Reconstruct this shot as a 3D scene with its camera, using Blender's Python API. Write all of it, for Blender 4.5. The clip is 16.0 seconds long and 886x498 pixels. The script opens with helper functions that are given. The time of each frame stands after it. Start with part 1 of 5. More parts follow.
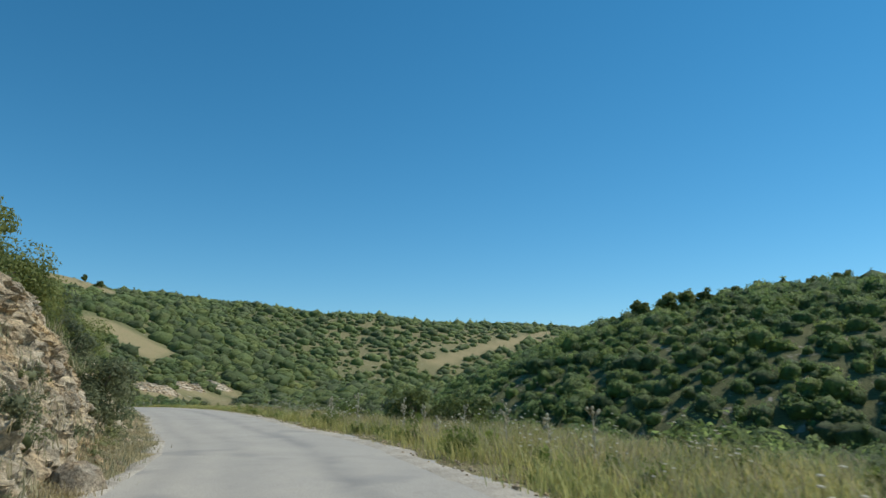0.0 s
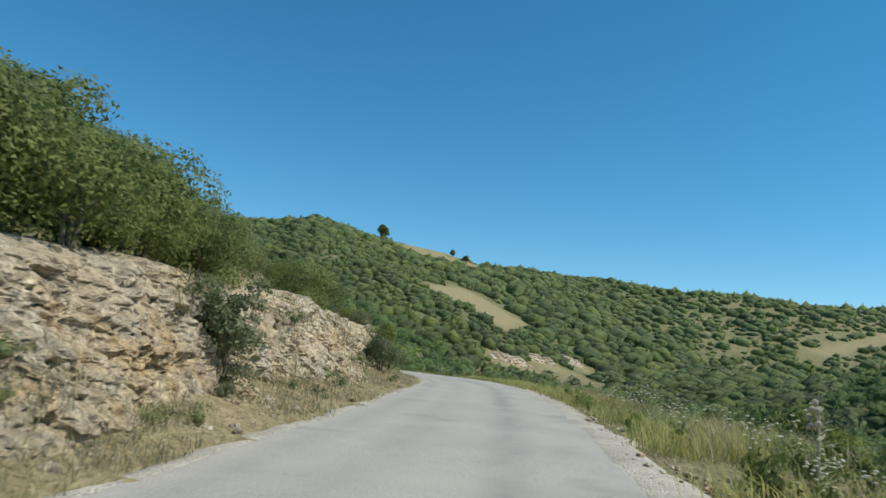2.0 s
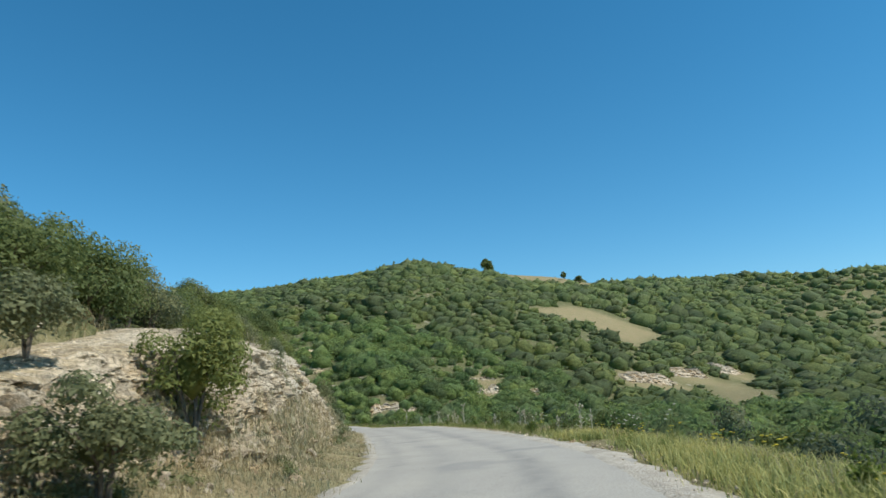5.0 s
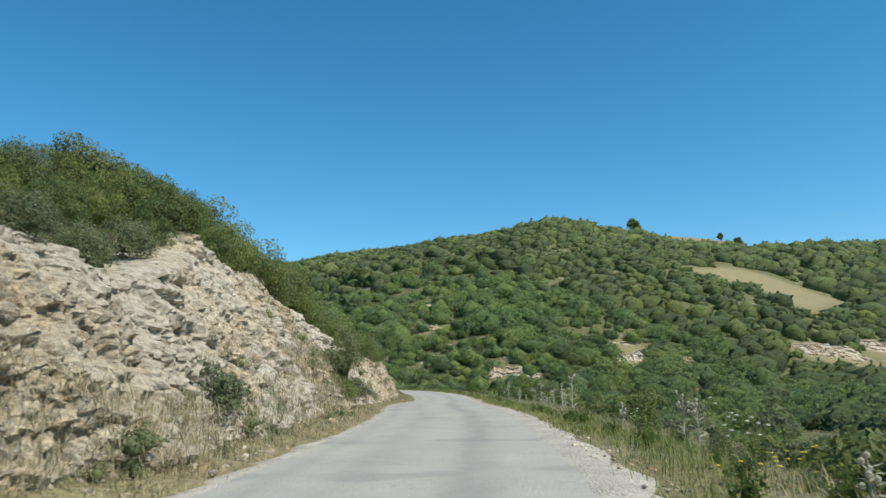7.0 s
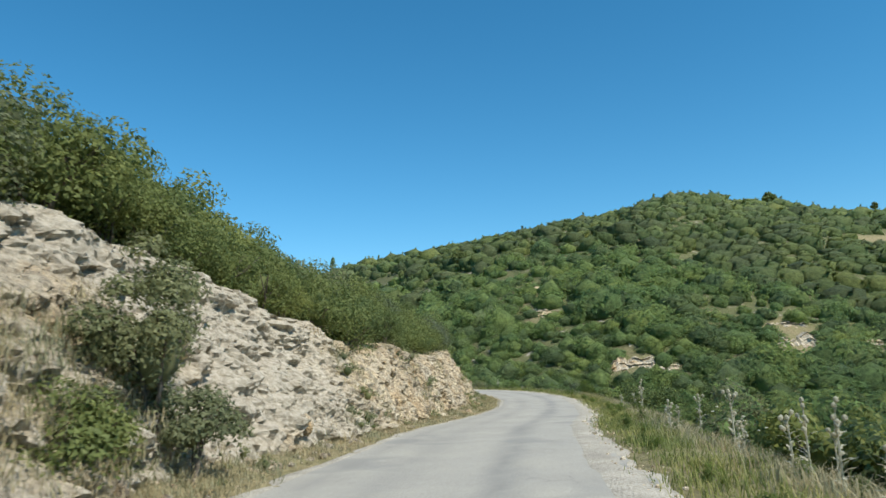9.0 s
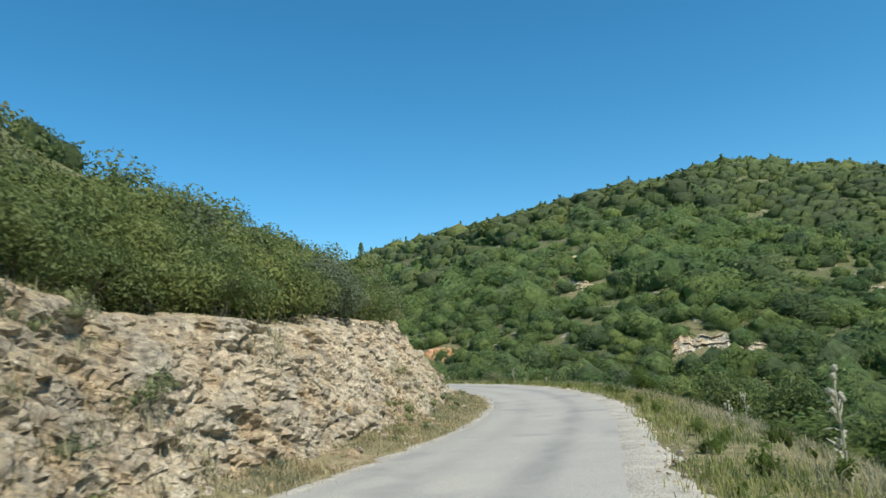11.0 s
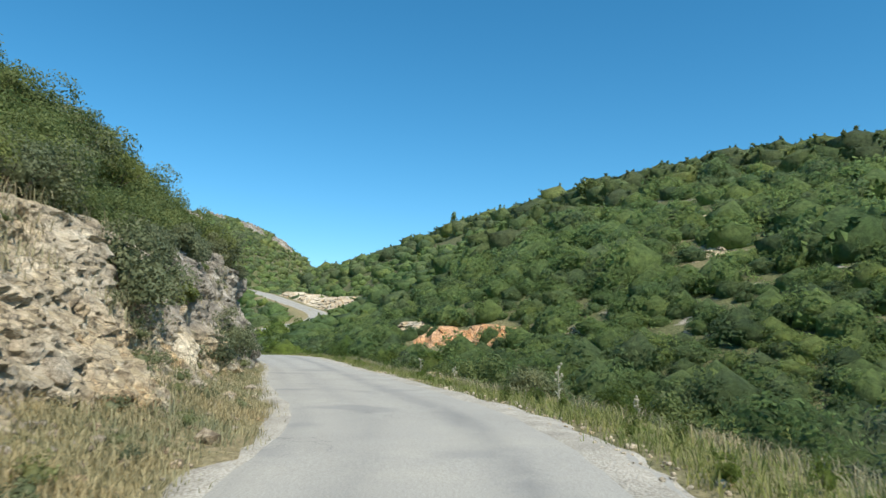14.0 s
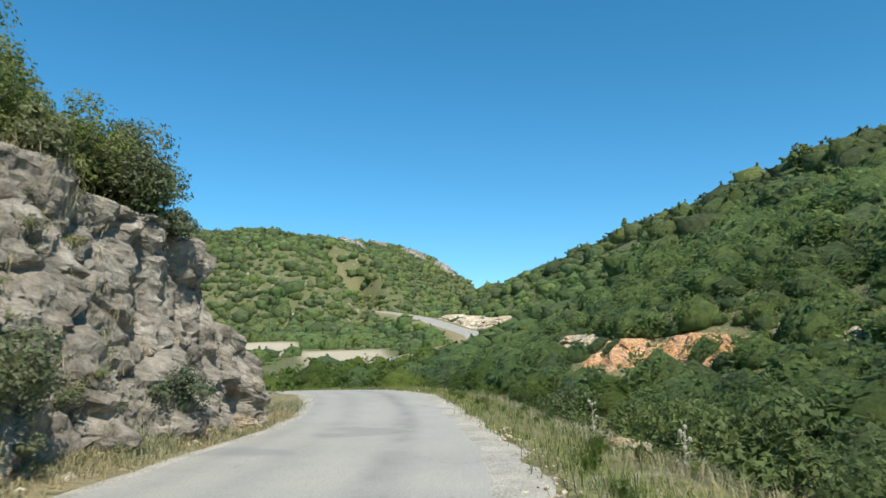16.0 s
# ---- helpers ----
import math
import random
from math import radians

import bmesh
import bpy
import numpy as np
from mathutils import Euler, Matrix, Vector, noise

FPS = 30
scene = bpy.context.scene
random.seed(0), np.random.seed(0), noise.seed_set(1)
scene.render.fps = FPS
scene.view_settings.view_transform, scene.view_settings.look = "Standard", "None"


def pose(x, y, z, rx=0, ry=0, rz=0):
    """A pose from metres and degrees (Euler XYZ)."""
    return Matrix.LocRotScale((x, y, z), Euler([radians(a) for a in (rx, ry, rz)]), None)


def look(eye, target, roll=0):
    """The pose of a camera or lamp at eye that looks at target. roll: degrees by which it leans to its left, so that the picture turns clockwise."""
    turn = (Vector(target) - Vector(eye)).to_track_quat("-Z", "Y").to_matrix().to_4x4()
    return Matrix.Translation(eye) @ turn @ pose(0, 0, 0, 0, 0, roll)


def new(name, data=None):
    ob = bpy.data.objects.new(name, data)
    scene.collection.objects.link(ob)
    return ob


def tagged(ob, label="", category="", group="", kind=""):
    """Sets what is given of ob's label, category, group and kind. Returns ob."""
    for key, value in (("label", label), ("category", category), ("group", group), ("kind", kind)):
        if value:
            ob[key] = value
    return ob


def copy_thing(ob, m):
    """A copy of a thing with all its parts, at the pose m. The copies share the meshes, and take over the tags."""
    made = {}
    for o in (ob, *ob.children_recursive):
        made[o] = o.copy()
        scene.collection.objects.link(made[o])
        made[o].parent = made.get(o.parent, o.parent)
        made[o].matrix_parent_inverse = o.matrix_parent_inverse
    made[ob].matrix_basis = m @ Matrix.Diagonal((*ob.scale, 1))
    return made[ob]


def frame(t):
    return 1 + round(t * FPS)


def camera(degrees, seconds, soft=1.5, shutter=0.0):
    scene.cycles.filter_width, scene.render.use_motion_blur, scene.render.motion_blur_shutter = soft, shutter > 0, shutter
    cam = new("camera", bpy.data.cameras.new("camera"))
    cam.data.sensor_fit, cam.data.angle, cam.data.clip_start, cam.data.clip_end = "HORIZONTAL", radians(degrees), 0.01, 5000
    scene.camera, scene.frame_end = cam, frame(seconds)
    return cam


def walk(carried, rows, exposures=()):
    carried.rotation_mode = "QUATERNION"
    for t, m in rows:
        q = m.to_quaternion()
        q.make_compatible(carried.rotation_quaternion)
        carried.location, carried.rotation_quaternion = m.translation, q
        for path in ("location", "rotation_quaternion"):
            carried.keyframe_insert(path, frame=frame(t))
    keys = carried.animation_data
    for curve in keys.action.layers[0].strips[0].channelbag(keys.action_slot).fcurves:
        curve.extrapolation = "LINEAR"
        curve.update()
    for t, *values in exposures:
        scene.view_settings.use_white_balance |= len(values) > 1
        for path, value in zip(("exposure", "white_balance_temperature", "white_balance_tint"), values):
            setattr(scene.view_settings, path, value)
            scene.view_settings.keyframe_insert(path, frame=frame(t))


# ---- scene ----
SOFT, SHUTTER = 1.5, 0.12
cam = camera(63.6, 16.0, soft=SOFT, shutter=SHUTTER)
PATH = [
    (0, (2.015, 7.085, 1.638), (1.985, 9.045, 2.034), 0.1),
    (0.5, (1.019, 12.531, 1.67), (0.699, 14.455, 2.115), 2.3),
    (1, (-0.3, 17.874, 1.663), (-0.905, 19.75, 2.006), 4.4),
    (1.5, (-1.661, 23.185, 1.653), (-2.463, 24.989, 1.973), 6.1),
    (2, (-3.105, 28.428, 1.652), (-4.067, 30.156, 1.952), 4.6),
    (2.5, (-4.721, 33.558, 1.656), (-5.767, 35.235, 1.961), 2.1),
    (3, (-6.482, 38.566, 1.69), (-7.538, 40.238, 1.987), -2.9),
    (3.5, (-8.445, 43.412, 1.722), (-9.545, 45.053, 2.034), -2.1),
    (4, (-10.663, 48.072, 1.733), (-11.759, 49.698, 2.123), -4.3),
    (6.5, (-23.965, 70.036, 1.676), (-25.397, 71.393, 2.002), -1.3),
    (7, (-26.994, 74.108, 1.637), (-28.503, 75.38, 1.964), -1.5),
    (7.5, (-30.332, 77.775, 1.6), (-31.904, 78.968, 1.926), -1.6),
    (8, (-34.089, 81.572, 1.456), (-35.721, 82.682, 1.781), -1.4),
    (8.5, (-37.911, 85.05, 1.452), (-39.584, 86.097, 1.781), -1.8),
    (9, (-41.75, 88.598, 1.462), (-43.449, 89.603, 1.784), -2.6),
    (11.5, (-61.663, 105.717, 0.774), (-63.438, 106.59, 1.072), -3.6),
    (12, (-65.72, 108.942, 0.574), (-67.498, 109.809, 0.869), -2.3),
    (12.5, (-69.648, 111.786, 0.401), (-71.431, 112.643, 0.693), -1.6),
    (13, (-73.66, 114.633, 0.308), (-75.461, 115.453, 0.595), -0.4),
    (13.5, (-77.598, 117.085, 0.232), (-79.449, 117.793, 0.504), 1.2),
    (14, (-81.779, 119.318, 0.334), (-83.666, 119.924, 0.605), 1.4),
    (14.5, (-86.151, 121.069, 0.403), (-88.077, 121.531, 0.677), 2.2),
    (15, (-90.773, 122.658, 0.404), (-92.723, 122.994, 0.692), -0.0),
    (15.5, (-95.328, 123.806, 0.449), (-97.289, 124.052, 0.756), 0.5),
    (16, (-100.022, 124.786, 0.414), (-101.989, 124.932, 0.747), -0.4),
]
walk(cam, [(t, look(eye, target, roll)) for t, eye, target, roll in PATH],
     [(0, -0.12), (0.6, -0.1), (1.5, 0.02), (4, 0.12), (7, 0.25), (12, 0.33), (16, 0.4)])

# ---------------------------------------------------------------- light
SUN_AZ, SUN_EL = -72.0, 50.0          # degrees; azimuth counted to the left from +y
world = bpy.data.worlds.new("sky")
scene.world = world
world.use_nodes = True
wn = world.node_tree.nodes
sky = wn.new("ShaderNodeTexSky")
sky.sky_type = "NISHITA"
sky.sun_disc = False
sky.sun_elevation = radians(SUN_EL)
sky.sun_rotation = radians(-SUN_AZ)
sky.altitude, sky.air_density, sky.dust_density, sky.ozone_density = 600, 1.0, 0.0, 6.0
wn["Background"].inputs["Strength"].default_value = 0.125
deep = wn.new("ShaderNodeHueSaturation")
deep.inputs["Saturation"].default_value, deep.inputs["Hue"].default_value = 1.22, 0.483
world.node_tree.links.new(sky.outputs[0], deep.inputs["Color"])
world.node_tree.links.new(deep.outputs[0], wn["Background"].inputs[0])
sun = new("sun", bpy.data.lights.new("sun", "SUN"))
sun.data.energy, sun.data.angle, sun.data.color = 4.6, radians(0.53), (1.0, 0.95, 0.87)
to_sun = Vector((-math.sin(radians(SUN_AZ)) * math.cos(radians(SUN_EL)), math.cos(radians(SUN_AZ)) * math.cos(radians(SUN_EL)), math.sin(radians(SUN_EL))))
sun.matrix_world = look(to_sun * 200, (0, 0, 0))


# ---------------------------------------------------------------- materials
def material(name, rough=0.9, spec=0.3):
    m = bpy.data.materials.new(name)
    m.use_nodes = True
    b = m.node_tree.nodes["Principled BSDF"]
    b.inputs["Roughness"].default_value = rough
    b.inputs["Specular IOR Level"].default_value = spec
    return m, m.node_tree.nodes, m.node_tree.links, b


def ramp(nodes, links, fac, stops):
    r = nodes.new("ShaderNodeValToRGB")
    e = r.color_ramp.elements
    while len(e) < len(stops):
        e.new(0.5)
    for el, (p, c) in zip(e, stops):
        el.position, el.color = p, (*c, 1)
    links.new(fac, r.inputs[0])
    return r.outputs[0]


def noise_tex(nodes, links, coord, scale, detail=5.0, rough=0.6):
    n = nodes.new("ShaderNodeTexNoise")
    n.inputs["Scale"].default_value, n.inputs["Detail"].default_value, n.inputs["Roughness"].default_value = scale, detail, rough
    links.new(coord, n.inputs["Vector"])
    return n.outputs["Fac"]


def mix(nodes, links, fac, a, b, how="MIX"):
    m = nodes.new("ShaderNodeMix")
    m.data_type, m.blend_type = "RGBA", how
    if isinstance(fac, float):
        m.inputs[0].default_value = fac
    else:
        links.new(fac, m.inputs[0])
    for v, k in ((a, 6), (b, 7)):
        if isinstance(v, tuple):
            m.inputs[k].default_value = (*v, 1)
        else:
            links.new(v, m.inputs[k])
    return m.outputs[2]


def bump(nodes, links, bsdf, fac, strength, dist):
    b = nodes.new("ShaderNodeBump")
    b.inputs["Strength"].default_value, b.inputs["Distance"].default_value = strength, dist
    links.new(fac, b.inputs["Height"])
    links.new(b.outputs[0], bsdf.inputs["Normal"])


def coord_of(nodes, kind="Object"):
    return nodes.new("ShaderNodeTexCoord").outputs[kind]


def asphalt_material():
    m, n, l, b = material("weathered_asphalt", 0.92, 0.25)
    c = coord_of(n)
    fine = noise_tex(n, l, c, 42.0, 3.0, 0.7)
    big = noise_tex(n, l, c, 0.55, 6.0, 0.62)
    col = ramp(n, l, fine, [(0.25, (0.25, 0.238, 0.203)), (0.55, (0.38, 0.362, 0.308)), (0.8, (0.50, 0.478, 0.41))])
    wear = ramp(n, l, big, [(0.3, (0.91, 0.91, 0.91)), (0.5, (0.98, 0.98, 0.98)), (0.72, (1.08, 1.07, 1.04))])
    col = mix(n, l, 1.0, col, wear, "MULTIPLY")
    a = n.new("ShaderNodeAttribute")
    a.attribute_name = "streak"
    streaky = n.new("ShaderNodeMath")
    streaky.operation = "MULTIPLY"
    l.new(a.outputs["Fac"], streaky.inputs[0])
    l.new(ramp(n, l, noise_tex(n, l, c, 0.35, 5.0, 0.7), [(0.35, (0.4, 0.4, 0.4)), (0.6, (1, 1, 1))]), streaky.inputs[1])
    col = mix(n, l, streaky.outputs[0], col, (0.17, 0.17, 0.16))
    patch = ramp(n, l, noise_tex(n, l, c, 0.42, 2.0, 0.45), [(0.60, (0, 0, 0)), (0.67, (0.45, 0.45, 0.45))])
    col = mix(n, l, patch, col, (0.21, 0.21, 0.195))
    v = n.new("ShaderNodeTexVoronoi")
    v.feature, v.inputs["Scale"].default_value = "DISTANCE_TO_EDGE", 0.55
    bent = n.new("ShaderNodeVectorMath")
    bent.operation = "MULTIPLY_ADD"
    warp = n.new("ShaderNodeTexNoise")
    warp.inputs["Scale"].default_value, warp.inputs["Detail"].default_value = 1.6, 4.0
    l.new(c, warp.inputs["Vector"])
    l.new(warp.outputs["Color"], bent.inputs[0])
    bent.inputs[1].default_value = (1.1, 1.1, 1.1)
    l.new(c, bent.inputs[2])
    l.new(bent.outputs[0], v.inputs["Vector"])
    crack = n.new("ShaderNodeMath")
    crack.operation = "MULTIPLY"
    l.new(ramp(n, l, v.outputs["Distance"], [(0.003, (0.4, 0.4, 0.4)), (0.01, (0, 0, 0))]), crack.inputs[0])
    l.new(ramp(n, l, big, [(0.36, (1, 1, 1)), (0.46, (0, 0, 0))]), crack.inputs[1])
    col = mix(n, l, crack.outputs[0], col, (0.11, 0.108, 0.1))
    l.new(col, b.inputs["Base Color"])
    bump(n, l, b, fine, 0.5, 0.01)
    return m


def gravel_material():
    m, n, l, b = material("pale_gravel", 0.95, 0.2)
    c = coord_of(n)
    v = n.new("ShaderNodeTexVoronoi")
    v.inputs["Scale"].default_value = 26.0
    l.new(c, v.inputs["Vector"])
    col = ramp(n, l, v.outputs["Distance"], [(0.0, (0.57, 0.55, 0.48)), (0.55, (0.42, 0.395, 0.33)), (1.0, (0.26, 0.24, 0.19))])
    patch = ramp(n, l, noise_tex(n, l, c, 1.3), [(0.35, (0.75, 0.73, 0.7)), (0.65, (1.05, 1.02, 0.98))])
    l.new(mix(n, l, 1.0, col, patch, "MULTIPLY"), b.inputs["Base Color"])
    bump(n, l, b, v.outputs["Distance"], 0.8, 0.02)
    return m


def ground_material():
    m, n, l, b = material("dry_hillside_ground", 0.95, 0.15)
    c = coord_of(n)
    fine, mid, big = noise_tex(n, l, c, 5.0), noise_tex(n, l, c, 0.5), noise_tex(n, l, c, 0.05)
    soil = ramp(n, l, fine, [(0.3, (0.15, 0.125, 0.075)), (0.7, (0.33, 0.28, 0.18))])
    grass = ramp(n, l, fine, [(0.3, (0.08, 0.09, 0.036)), (0.5, (0.13, 0.138, 0.06)), (0.7, (0.2, 0.195, 0.095))])
    col = mix(n, l, ramp(n, l, mid, [(0.57, (0, 0, 0)), (0.71, (1, 1, 1))]), grass, soil)
    stone = ramp(n, l, fine, [(0.3, (0.30, 0.27, 0.22)), (0.7, (0.48, 0.44, 0.37))])
    stony = n.new("ShaderNodeMath")
    stony.operation = "MULTIPLY"
    l.new(ramp(n, l, mid, [(0.58, (0, 0, 0)), (0.68, (1, 1, 1))]), stony.inputs[0])
    l.new(ramp(n, l, big, [(0.45, (0, 0, 0)), (0.6, (1, 1, 1))]), stony.inputs[1])
    col = mix(n, l, stony.outputs[0], col, stone)
    a = n.new("ShaderNodeAttribute")
    a.attribute_name = "dry"
    straw = mix(n, l, ramp(n, l, mid, [(0.35, (0, 0, 0)), (0.65, (1, 1, 1))]), ramp(n, l, fine, [(0.3, (0.21, 0.165, 0.085)), (0.7, (0.38, 0.31, 0.18))]), ramp(n, l, fine, [(0.3, (0.17, 0.16, 0.07)), (0.7, (0.33, 0.29, 0.15))]))
    col = mix(n, l, a.outputs["Fac"], col, straw)
    a = n.new("ShaderNodeAttribute")
    a.attribute_name = "tilled"
    col = mix(n, l, a.outputs["Fac"], col, ramp(n, l, fine, [(0.3, (0.40, 0.34, 0.23)), (0.7, (0.56, 0.49, 0.36))]))
    l.new(col, b.inputs["Base Color"])
    bump(n, l, b, fine, 0.9, 0.25)
    return m


def rock_material(name="limestone", tint=(1, 1, 1), pieces=False):
    m, n, l, b = material(name, 0.9, 0.25)
    c = coord_of(n)
    fine, mid, big = noise_tex(n, l, c, 7.0, 8.0, 0.68), noise_tex(n, l, c, 1.1, 6.0, 0.6), noise_tex(n, l, c, 0.22, 4.0)
    grey = ramp(n, l, fine, [(0.28, (0.13, 0.12, 0.10)), (0.5, (0.34, 0.31, 0.26)), (0.72, (0.54, 0.50, 0.42))])
    ochre = ramp(n, l, fine, [(0.28, (0.17, 0.11, 0.06)), (0.5, (0.40, 0.30, 0.18)), (0.72, (0.58, 0.47, 0.31))])
    col = mix(n, l, ramp(n, l, mid, [(0.44, (0, 0, 0)), (0.62, (1, 1, 1))]), grey, ochre)
    pale = ramp(n, l, fine, [(0.3, (0.36, 0.32, 0.255)), (0.7, (0.66, 0.61, 0.52))])
    col = mix(n, l, ramp(n, l, big, [(0.48, (0, 0, 0)), (0.64, (1, 1, 1))]), col, pale)
    joint = n.new("ShaderNodeTexVoronoi")
    joint.feature, joint.inputs["Scale"].default_value = "DISTANCE_TO_EDGE", 4.6
    bent = n.new("ShaderNodeVectorMath")
    bent.operation = "MULTIPLY_ADD"
    warp = n.new("ShaderNodeTexNoise")
    warp.inputs["Scale"].default_value, warp.inputs["Detail"].default_value = 3.0, 5.0
    l.new(c, warp.inputs["Vector"])
    l.new(warp.outputs["Color"], bent.inputs[0])
    bent.inputs[1].default_value = (0.45, 0.45, 0.45)
    l.new(c, bent.inputs[2])
    l.new(bent.outputs[0], joint.inputs["Vector"])
    broken = n.new("ShaderNodeMath")
    broken.operation = "MULTIPLY"
    l.new(ramp(n, l, joint.outputs["Distance"], [(0.015, (0.75, 0.75, 0.75)), (0.06, (0, 0, 0))]), broken.inputs[0])
    l.new(ramp(n, l, mid, [(0.4, (0.1, 0.1, 0.1)), (0.6, (1, 1, 1))]), broken.inputs[1])
    col = mix(n, l, broken.outputs[0], col, (0.11, 0.092, 0.07))
    if name == "limestone":
        sep = n.new("ShaderNodeSeparateXYZ")
        l.new(n.new("ShaderNodeNewGeometry").outputs["Normal"], sep.inputs[0])
        lie = n.new("ShaderNodeMath")
        lie.operation = "MULTIPLY"
        l.new(ramp(n, l, sep.outputs["Z"], [(0.5, (0, 0, 0)), (0.8, (1, 1, 1))]), lie.inputs[0])
        l.new(ramp(n, l, noise_tex(n, l, c, 0.9, 5.0, 0.65), [(0.38, (0, 0, 0)), (0.56, (0.9, 0.9, 0.9))]), lie.inputs[1])
        soil = ramp(n, l, noise_tex(n, l, c, 11.0, 5.0, 0.7), [(0.3, (0.25, 0.205, 0.13)), (0.7, (0.50, 0.43, 0.30))])
        col = mix(n, l, lie.outputs[0], col, soil)
    for size, wide, dark in ((2.3, 0.02, 0.7), (11.0, 0.035, 0.5)):
        crack = n.new("ShaderNodeTexVoronoi")
        crack.feature, crack.inputs["Scale"].default_value = "DISTANCE_TO_EDGE", size
        l.new(bent.outputs[0], crack.inputs["Vector"])
        col = mix(n, l, 1.0, col, ramp(n, l, crack.outputs["Distance"], [(0.0, (1 - dark,) * 3), (wide, (1, 1, 1))]), "MULTIPLY")
    chips = n.new("ShaderNodeTexVoronoi")
    chips.inputs["Scale"].default_value = 8.0
    l.new(bent.outputs[0], chips.inputs["Vector"])
    tone = n.new("ShaderNodeSeparateColor")
    l.new(chips.outputs["Color"], tone.inputs[0])
    col = mix(n, l, 1.0, col, ramp(n, l, tone.outputs[0], [(0.0, (0.92, 0.9, 0.87)), (0.5, (1.25, 1.24, 1.21)), (0.85, (1.4, 1.39, 1.36)), (1.0, (1.7, 1.7, 1.66))]), "MULTIPLY")
    col = mix(n, l, 1.0, col, tint, "MULTIPLY")
    if pieces:
        oi = n.new("ShaderNodeObjectInfo")
        col = mix(n, l, 1.0, col, ramp(n, l, oi.outputs["Random"], [(0, (0.75, 0.73, 0.7)), (1, (1.12, 1.1, 1.05))]), "MULTIPLY")
    if name == "limestone":
        a = n.new("ShaderNodeAttribute")
        a.attribute_name = "grey"
        bleached = n.new("ShaderNodeAttribute")
        bleached.attribute_name = "pale"
        col = mix(n, l, bleached.outputs["Fac"], col, ramp(n, l, fine, [(0.28, (0.25, 0.215, 0.155)), (0.5, (0.46, 0.41, 0.315)), (0.72, (0.62, 0.57, 0.46))]))
        weathered = ramp(n, l, noise_tex(n, l, c, 2.1, 9.0, 0.72), [(0.3, (0.06, 0.054, 0.046)), (0.44, (0.19, 0.172, 0.142)), (0.58, (0.36, 0.325, 0.265)), (0.72, (0.64, 0.585, 0.49))])
        col = mix(n, l, a.outputs["Fac"], col, weathered)
    l.new(col, b.inputs["Base Color"])
    rel = n.new("ShaderNodeMath")
    rel.operation = "MULTIPLY_ADD"
    l.new(tone.outputs[1], rel.inputs[0])
    rel.inputs[1].default_value = 0.16
    l.new(noise_tex(n, l, c, 5.0, 12.0, 0.78), rel.inputs[2])
    bump(n, l, b, rel.outputs[0], 0.9, 0.1)
    return m


def leaf_material(name, dark, light, obj=False, through_light=0.48):
    m, n, l, b = material(name, 0.6, 0.25)
    g = n.new("ShaderNodeNewGeometry")
    col = ramp(n, l, g.outputs["Random Per Island"], [(0.0, dark), (1.0, light)])
    c = coord_of(n)
    big = ramp(n, l, noise_tex(n, l, c, 0.11 if not obj else 0.9, 3.0), [(0.35, (0.82, 0.88, 0.83)), (0.65, (1.13, 1.08, 0.98))])
    col = mix(n, l, 1.0, col, big, "MULTIPLY")
    if obj:
        oi = n.new("ShaderNodeObjectInfo")
        col = mix(n, l, 1.0, col, ramp(n, l, oi.outputs["Random"], [(0, (0.72, 0.78, 0.8)), (1, (1.2, 1.12, 0.95))]), "MULTIPLY")
    own = n.new("ShaderNodeAttribute")
    own.attribute_name = "tint"
    col = mix(n, l, 1.0, col, ramp(n, l, own.outputs["Fac"], [(0.0, (1, 1, 1)), (0.05, (0.62, 0.68, 0.74)), (0.25, (0.86, 0.86, 0.92)), (0.45, (0.86, 0.94, 0.86)), (0.8, (1.0, 1.03, 0.88)), (1.0, (1.14, 1.1, 0.86))]), "MULTIPLY")
    # Noise paints shaded gaps and sunlit tufts of foliage into the colour.
    gap_noise = noise_tex(n, l, c, 1.5 if not obj else 9.0, 9.0, 0.82)
    spots = [(0.32, (0.76, 0.77, 0.74)), (0.5, (1.03, 1.03, 1.01)), (0.7, (1.28, 1.26, 1.2))] if obj else [(0.36, (0.55, 0.57, 0.56)), (0.5, (1.02, 1.02, 1.0)), (0.64, (1.5, 1.47, 1.36))]
    col = mix(n, l, 1.0, col, ramp(n, l, gap_noise, spots), "MULTIPLY")
    if not obj:
        bump(n, l, b, gap_noise, 1.0, 0.9)
    l.new(col, b.inputs["Base Color"])
    t = n.new("ShaderNodeBsdfTranslucent")
    l.new(col, t.inputs["Color"])
    s = n.new("ShaderNodeMixShader")
    s.inputs[0].default_value = through_light
    l.new(b.outputs[0], s.inputs[1])
    l.new(t.outputs[0], s.inputs[2])
    l.new(s.outputs[0], n["Material Output"].inputs["Surface"])
    return m


def grass_material(name, a, z):
    m, n, l, b = material(name, 0.7, 0.2)
    g = n.new("ShaderNodeNewGeometry")
    col = ramp(n, l, g.outputs["Random Per Island"], [(0.0, a), (1.0, z)])
    big = ramp(n, l, noise_tex(n, l, coord_of(n), 0.6, 3.0), [(0.35, (0.75, 0.85, 0.8)), (0.65, (1.2, 1.1, 1.0))])
    col = mix(n, l, 1.0, col, big, "MULTIPLY")
    l.new(col, b.inputs["Base Color"])
    t = n.new("ShaderNodeBsdfTranslucent")
    l.new(col, t.inputs["Color"])
    sh = n.new("ShaderNodeMixShader")
    sh.inputs[0].default_value = 0.45
    l.new(b.outputs[0], sh.inputs[1])
    l.new(t.outputs[0], sh.inputs[2])
    l.new(sh.outputs[0], n["Material Output"].inputs["Surface"])
    return m


